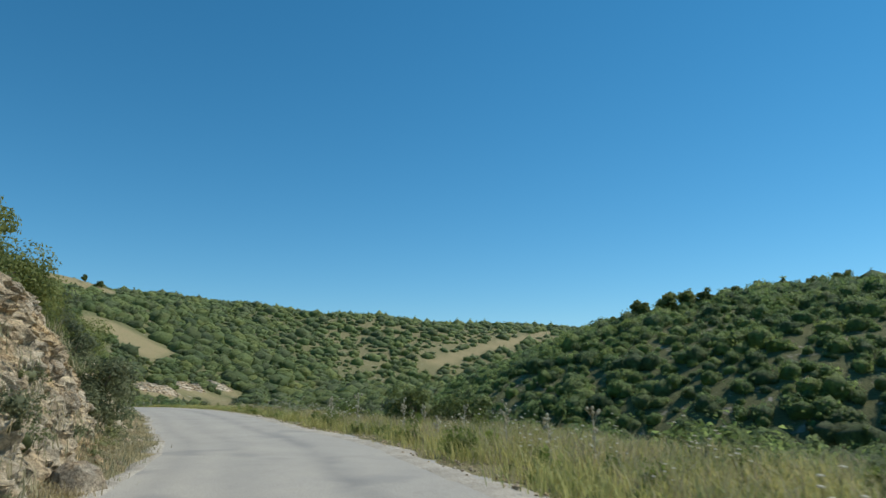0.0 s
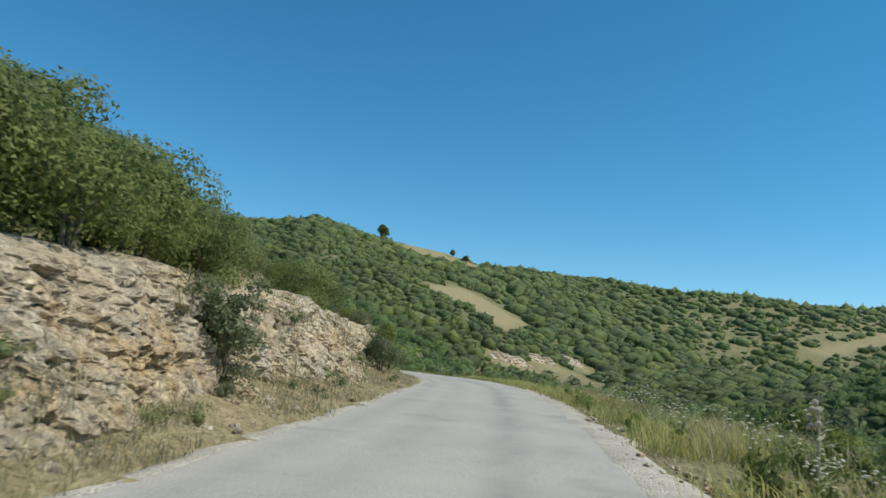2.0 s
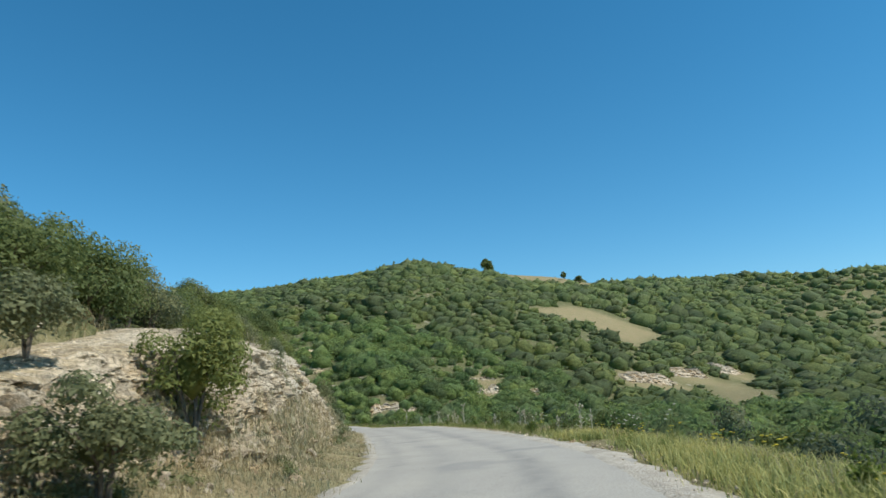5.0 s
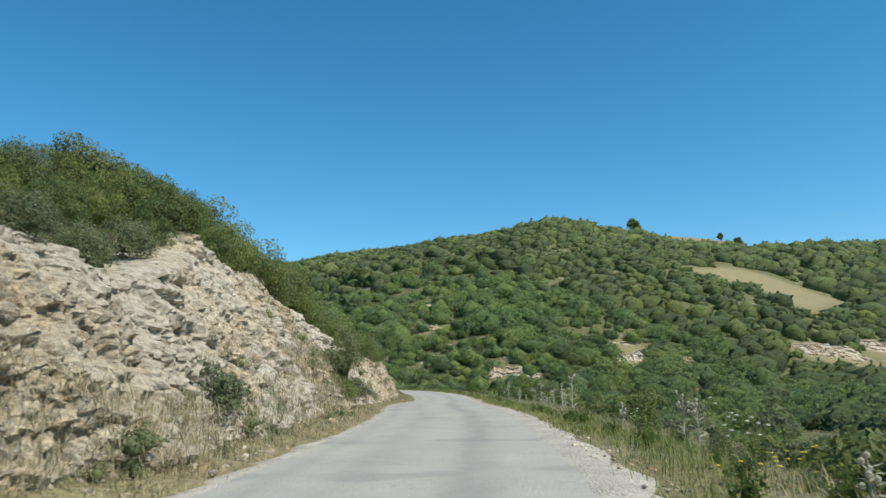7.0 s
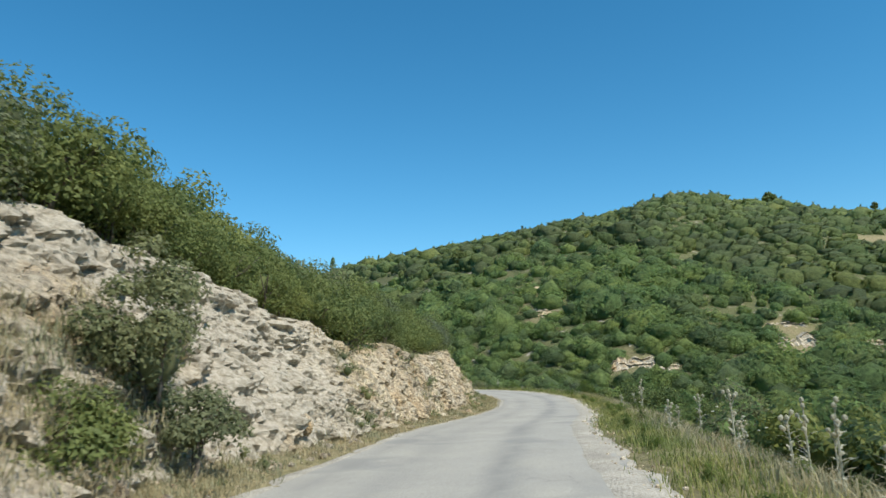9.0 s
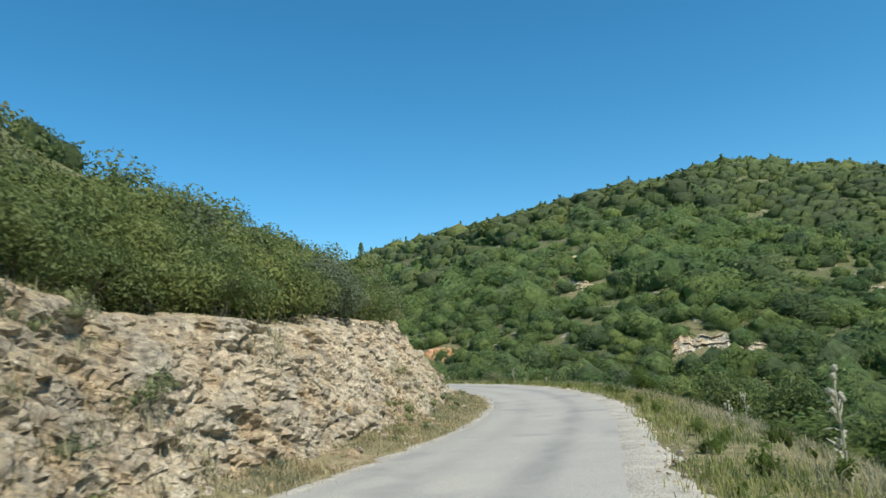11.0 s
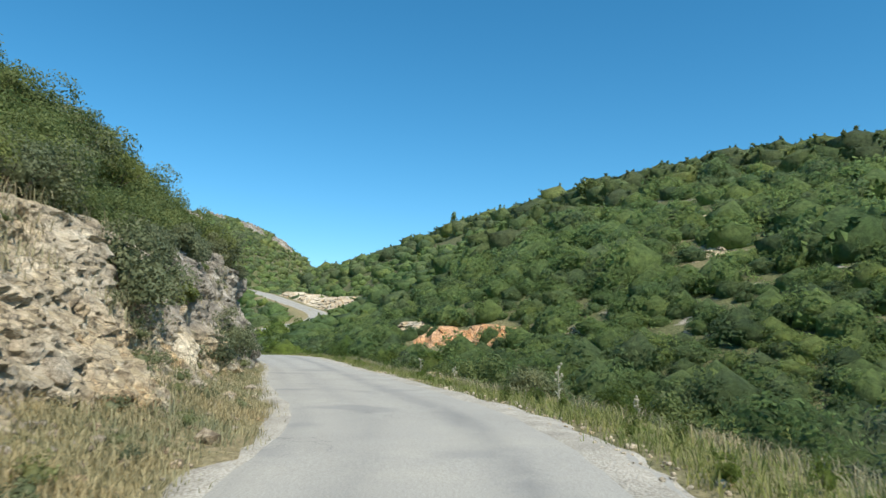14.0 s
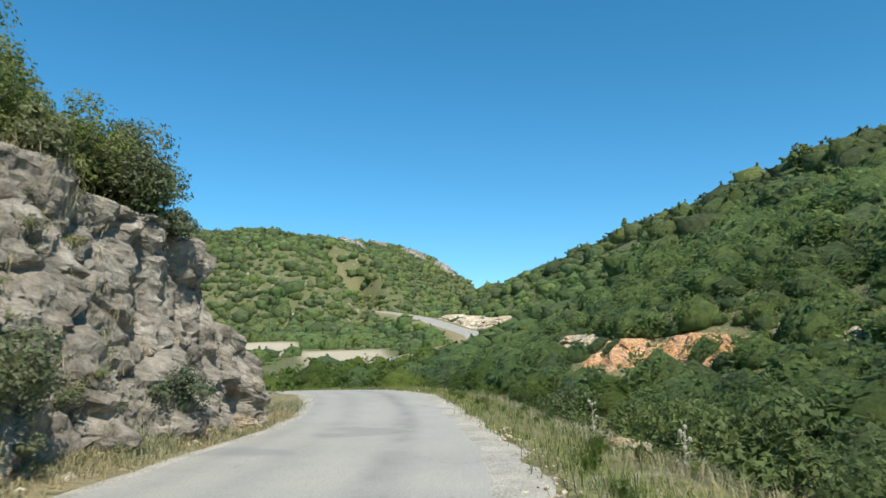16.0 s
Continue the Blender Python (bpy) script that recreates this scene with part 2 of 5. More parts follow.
def bark_material():
    m, n, l, b = material("bark", 0.9, 0.2)
    l.new(ramp(n, l, noise_tex(n, l, coord_of(n), 9.0), [(0.3, (0.07, 0.055, 0.04)), (0.7, (0.21, 0.18, 0.14))]), b.inputs["Base Color"])
    return m


ASPHALT, GRAVEL, GROUND, ROCK, BARK = asphalt_material(), gravel_material(), ground_material(), rock_material(tint=(1.05, 1.0, 0.88)), bark_material()
STONE = rock_material("loose_limestone", (1.2, 1.17, 1.1), pieces=True)
ORANGE = rock_material("orange_earth", (1.2, 0.80, 0.54))
# One scrub in two copies; the first is coloured lighter to offset self-shade.
SCRUB = leaf_material("lightened_scrub_leaves", (0.232, 0.315, 0.135), (0.325, 0.418, 0.182))
SCRUB_FAR = leaf_material("far_scrub_leaves", (0.21, 0.262, 0.122), (0.295, 0.35, 0.163))
LUSH = leaf_material("lush_leaves", (0.16, 0.225, 0.052), (0.30, 0.385, 0.11))
OLIVE = leaf_material("olive_leaves", (0.13, 0.155, 0.09), (0.235, 0.262, 0.165), obj=True)
OAK = leaf_material("oak_leaves", (0.145, 0.182, 0.066), (0.215, 0.255, 0.100), obj=True)
DRY_GRASS = grass_material("dry_grass", (0.28, 0.25, 0.15), (0.50, 0.45, 0.295))
YELLOW_GRASS = grass_material("yellow_grass", (0.29, 0.31, 0.10), (0.58, 0.55, 0.24))
OLIVE_GRASS = grass_material("olive_brown_grass", (0.27, 0.245, 0.135), (0.50, 0.44, 0.27))
GREEN_GRASS = grass_material("green_grass", (0.13, 0.17, 0.045), (0.38, 0.38, 0.15))

# ---------------------------------------------------------------- the road's line
ROAD = [(12.5, -34, 0.3), (8.4, -20, 0.32), (5, -6.6, 0.32), (2.5, 7.2, 0.33), (-2.13, 24.55, 0.33), (-6.1, 33.65, 0.35), (-10.01, 42.84, 0.4),
        (-13.27, 49.92, 0.4), (-17.17, 58.04, 0.39), (-20.72, 64.14, 0.37), (-25.41, 70.57, 0.34), (-32.26, 77.64, 0.23), (-39.45, 84.45, 0.14),
        (-46.99, 91, 0), (-53.35, 95.79, -0.21), (-59.58, 100.77, -0.42), (-64.73, 105.55, -0.64), (-69.96, 110.03, -0.87), (-75.4, 114.41, -1.02),
        (-81.1, 118.38, -1.01), (-87.39, 121.21, -0.93), (-94.19, 122.86, -0.9), (-100.12, 123.3, -0.9), (-106.22, 123.67, -0.91), (-112.21, 124.15, -0.91),
        (-118.3, 124.47, -0.91), (-124.5, 124.4, -0.74), (-131.7, 123.5, -0.55), (-140, 120, -0.68), (-148, 114, -1.05), (-157, 107, -1.9), (-169, 103, -2.4),
        (-183, 106, -1.2), (-197, 117, 0.5), (-211, 129, 2.6), (-224, 138, 4.6), (-236, 141.7, 6.1), (-248, 141.5, 7.8), (-262, 138.5, 9.9),
        (-294, 132, 14.5), (-333, 121, 19.2), (-369.76, 107.09, 22.5)]


def spline(points, step=0.5):
    """Catmull-Rom through the points, sampled at even steps."""
    p = np.array(points, float)
    p = np.vstack([2 * p[0] - p[1], p, 2 * p[-1] - p[-2]])
    out = []
    for a, b, c, d in zip(p, p[1:], p[2:], p[3:]):
        u = np.linspace(0, 1, 40, endpoint=False)[:, None]
        out.append(0.5 * (2 * b + (c - a) * u + (2 * a - 5 * b + 4 * c - d) * u**2 + (3 * b - a - 3 * c + d) * u**3))
    q = np.vstack([*out, p[-2]])
    s = np.r_[0, np.cumsum(np.linalg.norm(np.diff(q[:, :2], axis=0), axis=1))]
    t = np.arange(0, s[-1], step)
    return np.stack([np.interp(t, s, q[:, k]) for k in range(3)], 1)


LINE = spline(ROAD)
TANGENT = np.gradient(LINE[:, :2], axis=0)
TANGENT /= np.linalg.norm(TANGENT, axis=1)[:, None]
RIGHT = np.stack([TANGENT[:, 1], -TANGENT[:, 0]], 1)
START = int(np.argmin(np.linalg.norm(LINE[:, :2] - (2.5, 7.2), axis=1)))
CHAIN = (np.arange(len(LINE)) - START) * 0.5     # metres along the road from the first camera


def table(s, pairs):
    return np.interp(s, *np.array(pairs, float).T)


def half_width(s):
    return table(s, [(-60, 2.9), (30, 2.9), (46, 3.0), (62, 2.75), (80, 2.85), (96, 2.65), (112, 2.8), (123, 2.7), (137, 2.5), (148, 2.3), (156, 2.4), (165, 2.7), (175, 2.8), (184, 2.5), (196, 2.55), (900, 2.7)])


def cut_base(s):
    """How far left of the centre the rock starts."""
    return half_width(s) + table(s, [(-60, 1.4), (5, 0.5), (9, 0.3), (12.5, 0.25), (15, 0.7), (18, 0.99), (21, 1.13), (26, 0.82), (34, 0.92), (39, 1.3), (44, 1.4), (50, 1.71), (56, 1.97), (62, 1.95), (72, 1.42), (85, 1.02), (98, 1.03), (106, 0.86), (116, 0.78), (126, 0.79), (140, 0.95), (150, 1.4), (157, 1.3), (162, 1.4), (167, 1.4), (172, 1.1), (180, 0.7), (900, 0.9)])


def cut_height(s):
    return table(s, [(-60, 3.0), (0, 3.4), (12, 3.4), (20, 2.1), (30, 2.1), (37, 2.2), (44, 2.5), (50, 2.4), (60, 2.2), (68, 2.8), (78, 3.1), (84, 3.3), (89, 4.0), (95, 4.9), (101, 4.9), (107, 4.2), (111, 3.6), (117, 2.5), (124, 2.5), (134, 2.8), (142, 3.0), (149, 3.4), (154, 3.0), (160, 2.7), (165, 4.2), (170, 4.5), (174, 4.4), (179, 4.0), (183, 0.0), (900, 0)])


def cut_steep(s):
    """How far the rock leans back for each metre of height."""
    return table(s, [(-60, 0.45), (70, 0.5), (82, 0.55), (90, 0.62), (100, 0.62), (108, 0.6), (122, 0.45), (136, 0.6), (148, 0.72), (156, 0.7), (163, 0.36), (172, 0.22), (178, 0.1), (183, 0.08), (900, 0.08)])


def road_place(s, lateral):
    i = np.interp(s, CHAIN, np.arange(len(LINE)))
    at = lambda a: np.stack([np.interp(i, np.arange(len(LINE)), a[:, k]) for k in range(a.shape[1])], -1)
    p, r = at(LINE), at(RIGHT)
    return np.stack([p[..., 0] + r[..., 0] * lateral, p[..., 1] + r[..., 1] * lateral, p[..., 2]], -1)


def to_road(xy):
    """Chainage, signed distance to the right of the centre, and the road's height, for places in plan."""
    s, d, z = np.empty(len(xy)), np.empty(len(xy)), np.empty(len(xy))
    for k in range(0, len(xy), 4000):
        v = xy[k : k + 4000, None] - LINE[None, ::2, :2]
        i = np.argmin((v**2).sum(-1), 1) * 2
        off = xy[k : k + 4000] - LINE[i, :2]
        along, across = (off * TANGENT[i]).sum(1), (off * RIGHT[i]).sum(1)
        far = np.hypot(along, across)
        s[k : k + 4000] = CHAIN[i] + np.clip(along, -0.5, 0.5)
        d[k : k + 4000] = np.where(np.abs(along) < 1.5, across, np.sign(across) * far)
        z[k : k + 4000] = LINE[i, 2]
    return s, d, z


def inside(xy, polygon):
    """Distance inside a polygon in plan; negative outside."""
    p = np.array(polygon, float)
    best, within = np.full(len(xy), 1e9), np.zeros(len(xy), bool)
    for a, b in zip(p, np.roll(p, -1, 0)):
        u = b - a
        t = np.clip(((xy - a) @ u) / (u @ u), 0, 1)
        best = np.minimum(best, np.linalg.norm(xy - a - t[:, None] * u, axis=1))
        cross = (a[1] > xy[:, 1]) != (b[1] > xy[:, 1])
        within ^= cross & (xy[:, 0] < u[0] * (xy[:, 1] - a[1]) / (u[1] if abs(u[1]) > 1e-9 else 1e-9) + a[0])
    return np.where(within, best, -best)


def lattice(x, y, seed):
    """Smooth noise in -1..1 on numpy arrays."""
    def rnd(i, j):
        h = np.sin(i * 127.1 + j * 311.7 + seed * 74.7) * 43758.5453
        return (h - np.floor(h)) * 2 - 1
    i, j = np.floor(x), np.floor(y)
    u, v = x - i, y - j
    u, v = u * u * (3 - 2 * u), v * v * (3 - 2 * v)
    return (rnd(i, j) * (1 - u) + rnd(i + 1, j) * u) * (1 - v) + (rnd(i, j + 1) * (1 - u) + rnd(i + 1, j + 1) * u) * v


def smooth(a, b, x):
    t = np.clip((x - a) / (b - a), 0, 1)
    return t * t * (3 - 2 * t)


def soft_max(a, b, k):
    h = np.clip(0.5 + 0.5 * (a - b) / k, 0, 1)
    return b + (a - b) * h + k * h * (1 - h)


# feet of the hills, in plan
FOOT_MAIN = [(-143, 135), (-109, 157), (-94, 179), (-86, 221), (-78, 273), (-65, 338), (-39, 403), (130, 546), (520, 780), (520, 1950), (-1950, 1950), (-1950, 325), (-390, 178), (-299, 151), (-247, 152), (-195, 144), (-166, 140)]
FOOT_RIGHT = [(0, 143), (32, 104), (78, 65), (156, 26), (650, -130), (1170, 650), (156, 546), (52, 338), (-10, 221)]
FOOT_WEST = [(-300, 112), (-300, 50), (-300, -40), (-330, -520), (-1950, -520), (-1950, 208), (-440, 195), (-345, 140)]
_k = (CHAIN > -60) & (CHAIN < 178)
_edge = LINE[_k, :2] - RIGHT[_k] * cut_base(CHAIN[_k])[:, None]
FOOT_LEFT = [tuple(v) for v in _edge[::8]] + [(-124, 112), (-126, 99), (-120, 75), (-109, 39), (-104, -78), (-78, -520), (780, -520), (390, -195), (78, -78)]


def height(xy):
    x, y = xy[:, 0], xy[:, 1]
    s, d, zr = to_road(xy)
    base = -6.5 + 0.035 * np.clip(y - 120, 0, 500) + 0.115 * np.clip(-x - 150, 0, 800) + 0.02 * np.clip(x - 12, 0, 500)
    base += lattice(x / 45, y / 45, 1) * 0.9
    rough = lattice(x / 36, y / 36, 2) * 2.0 + lattice(x / 90, y / 90, 3) * 4.0
    a = inside(xy, FOOT_MAIN)
    foot = 0.5 + 0.085 * np.clip(-x - 135, 0, 400)
    lower = 0.925 + 0.06 * smooth(110, 240, a) + 0.055 * smooth(-150, 0, x) * smooth(400, 600, y) - 0.05 * smooth(200, 300, y) + 0.34 * smooth(-145, -185, x) * smooth(-400, -320, x) * smooth(230, 180, y)
    z = soft_max(base, np.where(a > 0, foot + 100 * lower * (1 - np.exp(-a / 188)), foot + 0.35 * a) + rough * smooth(5, 80, a), 3.0)
    for cx, cy, wx, wy, by in ((-245, 490, 50, 60, 7.0), (-275, 610, 70, 60, 6.0), (-202, 372, 32, 48, 4.0), (-310, 560, 42, 40, -6.0), (-158, 230, 18, 22, 1.5)):
        z = z - by * np.exp(-(((x - cx) / wx) ** 2 + ((y - cy) / wy) ** 2))
    r = inside(xy, FOOT_RIGHT)
    z = soft_max(z, np.where(r > 0, -5 + 31.5 * (1 - np.exp(-r / 40)) + 0.03 * r, -5 + 0.3 * r) + rough * 0.4, 3.0)
    w = inside(xy, FOOT_WEST)
    z = soft_max(z, np.where(w > 0, 10 + 80 * (0.81 + 0.48 * smooth(50, 160, y)) * (1 - np.exp(-w / 84)), 10 + 0.3 * w) + rough * smooth(0, 80, w), 3.0)
    z = z + 10 * np.exp(-(((x + 342) / 38) ** 2 + ((y - 160) / 18) ** 2))
    c = inside(xy, FOOT_LEFT)
    lean = cut_height(s) * cut_steep(s)
    left = zr + cut_height(s) * smooth(0.7 * lean + 0.5, lean + 1.8, c) + 58 * (1 - np.exp(-np.clip(c - lean - 1.0, 0, None) / (118 - 38 * smooth(150, 162, s) * smooth(200, 185, s)))) + rough * 0.5 * smooth(8, 50, c)
    z = np.where(c > 0, np.maximum(left, np.where(c > 40, z, -99)), z)
    # the road's bench: flat under the road, a verge, then the fall to the valley or the foot of the cut
    hw = half_width(s)
    fall = np.clip(d - hw - table(s, [(-60, 6.0), (22, 6.0), (36, 3.4), (56, 1.9), (900, 1.9)]), 0, None)
    bench_r = zr - 0.06 - 0.42 * fall
    right = np.where(z < bench_r, bench_r * (1 - smooth(9, 24, fall)) + z * smooth(9, 24, fall), zr - 0.06 + (z - zr) * smooth(0.5, 9, fall))
    gap = np.clip(-d - hw - 0.8, 0, None)
    rise = zr - 0.06 + (0.36 + 0.14 * smooth(12, 18, s) * smooth(46, 38, s) + 0.1 * smooth(140, 148, s) * smooth(158, 154, s) + 0.12 * smooth(154, 158, s) * smooth(176, 168, s)) * np.clip(-d - hw - 0.5, 0, 2.4)
    leftside = np.where(c > 0, np.maximum(z, rise), np.where(s < 180, rise + (z - rise) * smooth(3, 12, gap), zr - 0.06 + (z - zr) * smooth(0, 9, gap)))
    return np.where(d > 0, right, leftside)


# ---------------------------------------------------------------- mesh helpers
def mesh_of(name, verts, faces, mat, smooth_shade=False):
    """A mesh from arrays; faces all have one number of corners."""
    me = bpy.data.meshes.new(name)
    verts, faces = np.asarray(verts, np.float32), np.asarray(faces, np.int32)
    k = faces.shape[1]
    me.vertices.add(len(verts))
    me.vertices.foreach_set("co", verts.ravel())
    me.loops.add(faces.size)
    me.loops.foreach_set("vertex_index", faces.ravel())
    me.polygons.add(len(faces))
    me.polygons.foreach_set("loop_start", np.arange(0, faces.size, k, dtype=np.int32))
    me.polygons.foreach_set("use_smooth", np.full(len(faces), smooth_shade))
    me.materials.append(mat)
    me.update(calc_edges=True)
    return me


def grid_faces(rows, cols):
    i = np.arange(rows - 1)[:, None] * cols + np.arange(cols - 1)[None]
    return np.stack([i, i + 1, i + cols + 1, i + cols], -1).reshape(-1, 4)


def attribute(me, name, values):
    me.attributes.new(name, "FLOAT", "POINT").data.foreach_set("value", np.asarray(values, np.float32))


def part(name, me, parent, label=""):
    ob = new(name, me)
    ob.parent = parent
    return tagged(ob, label)


# ---------------------------------------------------------------- ground
def spread(lo, hi, step, far, growth=1.048):
    mid = list(np.arange(lo, hi + step, step))
    up, dn, w = [mid[-1]], [mid[0]], step
    while up[-1] < far:
        w *= growth
        up.append(up[-1] + w)
    w = step
    while dn[-1] > -far:
        w *= growth
        dn.append(dn[-1] - w)
    return np.array(dn[:0:-1] + mid + up[1:])


gx, gy = spread(-172, 26, 1.4, 3000), spread(-10, 160, 1.4, 3000)
gxx, gyy = np.meshgrid(gx, gy)
plan = np.stack([gxx.ravel(), gyy.ravel()], 1)
gz = height(plan)
me = mesh_of("ground", np.c_[plan, gz], grid_faces(len(gy), len(gx)), GROUND, True)
# open fields and clearings, in plan
FIELD = [(-148, 266), (-152, 312), (-136, 318), (-114, 304), (-106, 262), (-124, 275)]
TERRACE = [(-236, 87), (-266, 82), (-262, 104), (-238, 108)]
MEADOW = [(-192, 90), (-226, 88), (-228, 113), (-203, 117)]
PLOT = [(-216, 112), (-244, 107), (-240, 123), (-213, 125)]
RIDGE = [(-350, 590), (-338, 540), (-318, 500), (-300, 470), (-268, 462), (-238, 480), (-250, 540), (-280, 600)]
GLADE = [(-56, 190), (-50, 196), (-62, 232), (-76, 262), (-84, 258), (-72, 226)]
TRACK = [(-22, 484), (-11, 484), (24, 558), (120, 805), (104, 812), (14, 566)]
CLEARING = [(-60, 440), (-10, 460), (70, 590), (150, 760), (40, 780), (-80, 640), (-130, 520)]
# broken banks on the far slopes: place, the way they look, length, height, stone, label
OUTCROPS = [
    (-138.0, 139.4, 213, 11, 2.6, "earth", "orange earth bank exposed at the foot of the hillside"),
    (-144.5, 136.6, 210, 4.5, 1.8, "pale", "pale broken rock beside the orange earth bank"),
    (-131.0, 145.5, 213, 4.0, 2.0, "rock", "grey broken rock at the foot of the hillside"),
    (-109.5, 156.5, 225, 13, 2.1, "pale", "white limestone outcrop at the foot of the hillside"),
    (-113.5, 161.0, 225, 5, 0.9, "pale", "pale stony slope above the white limestone outcrop"),
    (-100, 178, 230, 9, 2.4, "pale", "pale limestone outcrop low on the hillside"),
    (-95, 186, 230, 6, 2.0, "pale", "pale limestone outcrop among the shrubs"),
    (-89, 229, 250, 20, 3.8, "pale", "long white limestone terrace at the valley's side"),
    (-88, 252, 250, 16, 3.8, "pale", "white limestone bank between dark shrubs"),
    (-85, 275, 250, 14, 3.6, "pale", "white limestone bank at the valley's side"),
    (-143, 169, 215, 8, 2.2, "rock", "grey limestone outcrop half way up the hillside"),
    (-135, 162, 215, 6, 2.0, "rock", "small grey limestone outcrop on the hillside"),
    (-139, 166, 215, 4, 1.8, "rock", "small grey limestone outcrop among the shrubs"),
    (-127, 198, 225, 4, 1.4, "rock", "small grey limestone outcrop among the shrubs"),
    (-134, 195.5, 225, 3, 1.2, "rock", "small pale rock showing between the shrubs"),
    (-153.5, 202, 225, 6, 1.3, "pale", "pale bare ledge high on the wooded hillside"),
    (-163, 231, 225, 4, 1.6, "pale", "small pale rock near the hill's crest"),
    (-137, 163, 215, 4, 1.6, "rock", "grey broken rock half way up the hillside"),
    (-101, 199, 235, 6, 1.8, "pale", "pale limestone outcrop between round shrubs"),
    (-104.5, 181, 228, 7, 1.4, "pale", "pale stony bank above the limestone outcrop"),
    (-188, 162, 215, 5, 2.4, "earth", "bare ochre gully side on the wooded hillside"),
    (-243, 149, 205, 10, 4.4, "pale", "pale rock cut above the far bend of the road"),
    (-253, 148, 198, 8, 4.0, "pale", "small pale rock cut above the far bend of the road"),
    (-263, 146, 195, 10, 3.2, "pale", "pale rock cut beside the far road"),
    (-275, 143, 195, 9, 2.4, "pale", "low pale rock cut beside the far road"),
    (-402, 92, 265, 10, 3.8, "crag", "grey limestone crag on the crest of the far hill"),
    (-410, 107, 268, 14, 4.4, "crag", "long grey limestone crag on the crest of the far hill"),
    (-446, 118, 270, 13, 4.4, "crag", "grey limestone crag on the crest of the far hill"),
    (-446, 136, 270, 14, 4.6, "crag", "grey limestone crag on the shoulder of the far hill"),
    (-446, 151, 275, 12, 4.4, "crag", "grey limestone crag on the shoulder of the far hill"),
    (-290, 140, 195, 7, 2.0, "pale", "pale earth bank beside the far road"),
]
rs, rd, _ = to_road(plan)
dry = np.maximum(smooth(-4, 4, inside(plan, FIELD)), np.maximum(smooth(-2, 2, inside(plan, TERRACE)), smooth(-2, 2, inside(plan, PLOT))))
dry = np.maximum(dry, np.maximum(smooth(-6, 2, inside(plan, TRACK)), np.maximum(0.9 * smooth(-4, 4, inside(plan, RIDGE)), 0.7 * smooth(-3, 3, inside(plan, GLADE)))))
dry = np.maximum(dry, 0.4 * smooth(-30, 20, inside(plan, CLEARING)))
dry = np.maximum(dry, smooth(8, 4, np.abs(rd)) * np.where(rd < 0, 1.0, 0.6))
dry = np.maximum(dry, smooth(35, 40, rs) * smooth(68, 63, rs) * smooth(-18, -13, rd) * (rd < 0))
for ox, oy, face, length, *_ in OUTCROPS:
    at = np.array([ox, oy]) + 0.15 * length * np.array([-math.sin(radians(face)), math.cos(radians(face))])
    dry = np.maximum(dry, (0.85 if oy > 165 or ox < -240 else 0.5) * smooth(0.65, 0.35, np.linalg.norm(plan - at, axis=1) / length))
attribute(me, "dry", dry)
attribute(me, "tilled", np.maximum(smooth(-1.5, 1.5, inside(plan, TERRACE)), smooth(-1.5, 1.5, inside(plan, PLOT))))
gz2 = gz.reshape(len(gy), len(gx))


def on_ground(xy):
    """The height of the ground sheet itself."""
    i = np.clip(np.searchsorted(gx, xy[:, 0]) - 1, 0, len(gx) - 2)
    j = np.clip(np.searchsorted(gy, xy[:, 1]) - 1, 0, len(gy) - 2)
    u = (xy[:, 0] - gx[i]) / (gx[i + 1] - gx[i])
    v = (xy[:, 1] - gy[j]) / (gy[j + 1] - gy[j])
    return (gz2[j, i] * (1 - u) + gz2[j, i + 1] * u) * (1 - v) + (gz2[j + 1, i] * (1 - u) + gz2[j + 1, i + 1] * u) * v


ground = tagged(new("ground", me), "dry scrubland hillsides and valley floor of stony soil", "ground", kind="structure")


# ---------------------------------------------------------------- road and its gravel edges
def strip(name, a, b, n, lift, mat, s0=-60.0, s1=500.0, step=0.4):
    """A band along the road between two sideways offsets given as functions of the chainage."""
    s = np.arange(max(s0, CHAIN[0]), min(s1, CHAIN[-1]), step)
    u = np.linspace(0, 1, n)
    lat = a(s)[:, None] * (1 - u) + b(s)[:, None] * u
    p = road_place(np.repeat(s, n), lat.ravel())
    p[:, 2] += np.resize(lift, n)[None].repeat(len(s), 0).ravel()
    return mesh_of(name, p, grid_faces(len(s), n), mat, True), lat


wander = lambda s, k, w: lattice(s / w, s * 0, k) + 0.5 * lattice(s / (0.37 * w), s * 0, k + 40)
me, lat = strip("road", lambda s: -half_width(s) + 0.16 + 0.09 * wander(s, 6, 1.6), lambda s: half_width(s) - 0.2 + 0.2 * wander(s, 7, 1.1), 17, [0.0], ASPHALT)
streak = np.exp(-((lat - 0.75) / 0.26) ** 2) + 0.45 * np.exp(-((lat + 0.9) / 0.3) ** 2) + 0.5 * np.exp(-((lat + 2.0) / 0.2) ** 2)
attribute(me, "streak", np.clip(streak, 0, 1).ravel() * 0.65)
tagged(new("road", me), "narrow sun-bleached grey asphalt road with darker tyre streaks", "road", kind="structure")
me, _ = strip("gravel_edge", lambda s: half_width(s) - 0.95, lambda s: half_width(s) + 0.25 + 0.2 * wander(s, 8, 1.3), 7, [-0.05, -0.008, 0.012, 0.016, 0.0, -0.04, -0.14], GRAVEL)
tagged(new("gravel_edge", me), "crumbling pale gravel edge along the asphalt", "gravel shoulder", kind="structure")
me, _ = strip("gravel_edge", lambda s: -half_width(s) - 0.16 - 0.16 * wander(s, 9, 1.7), lambda s: -half_width(s) + 0.5, 6, [-0.10, -0.02, 0.0, 0.012, -0.008, -0.05], GRAVEL)
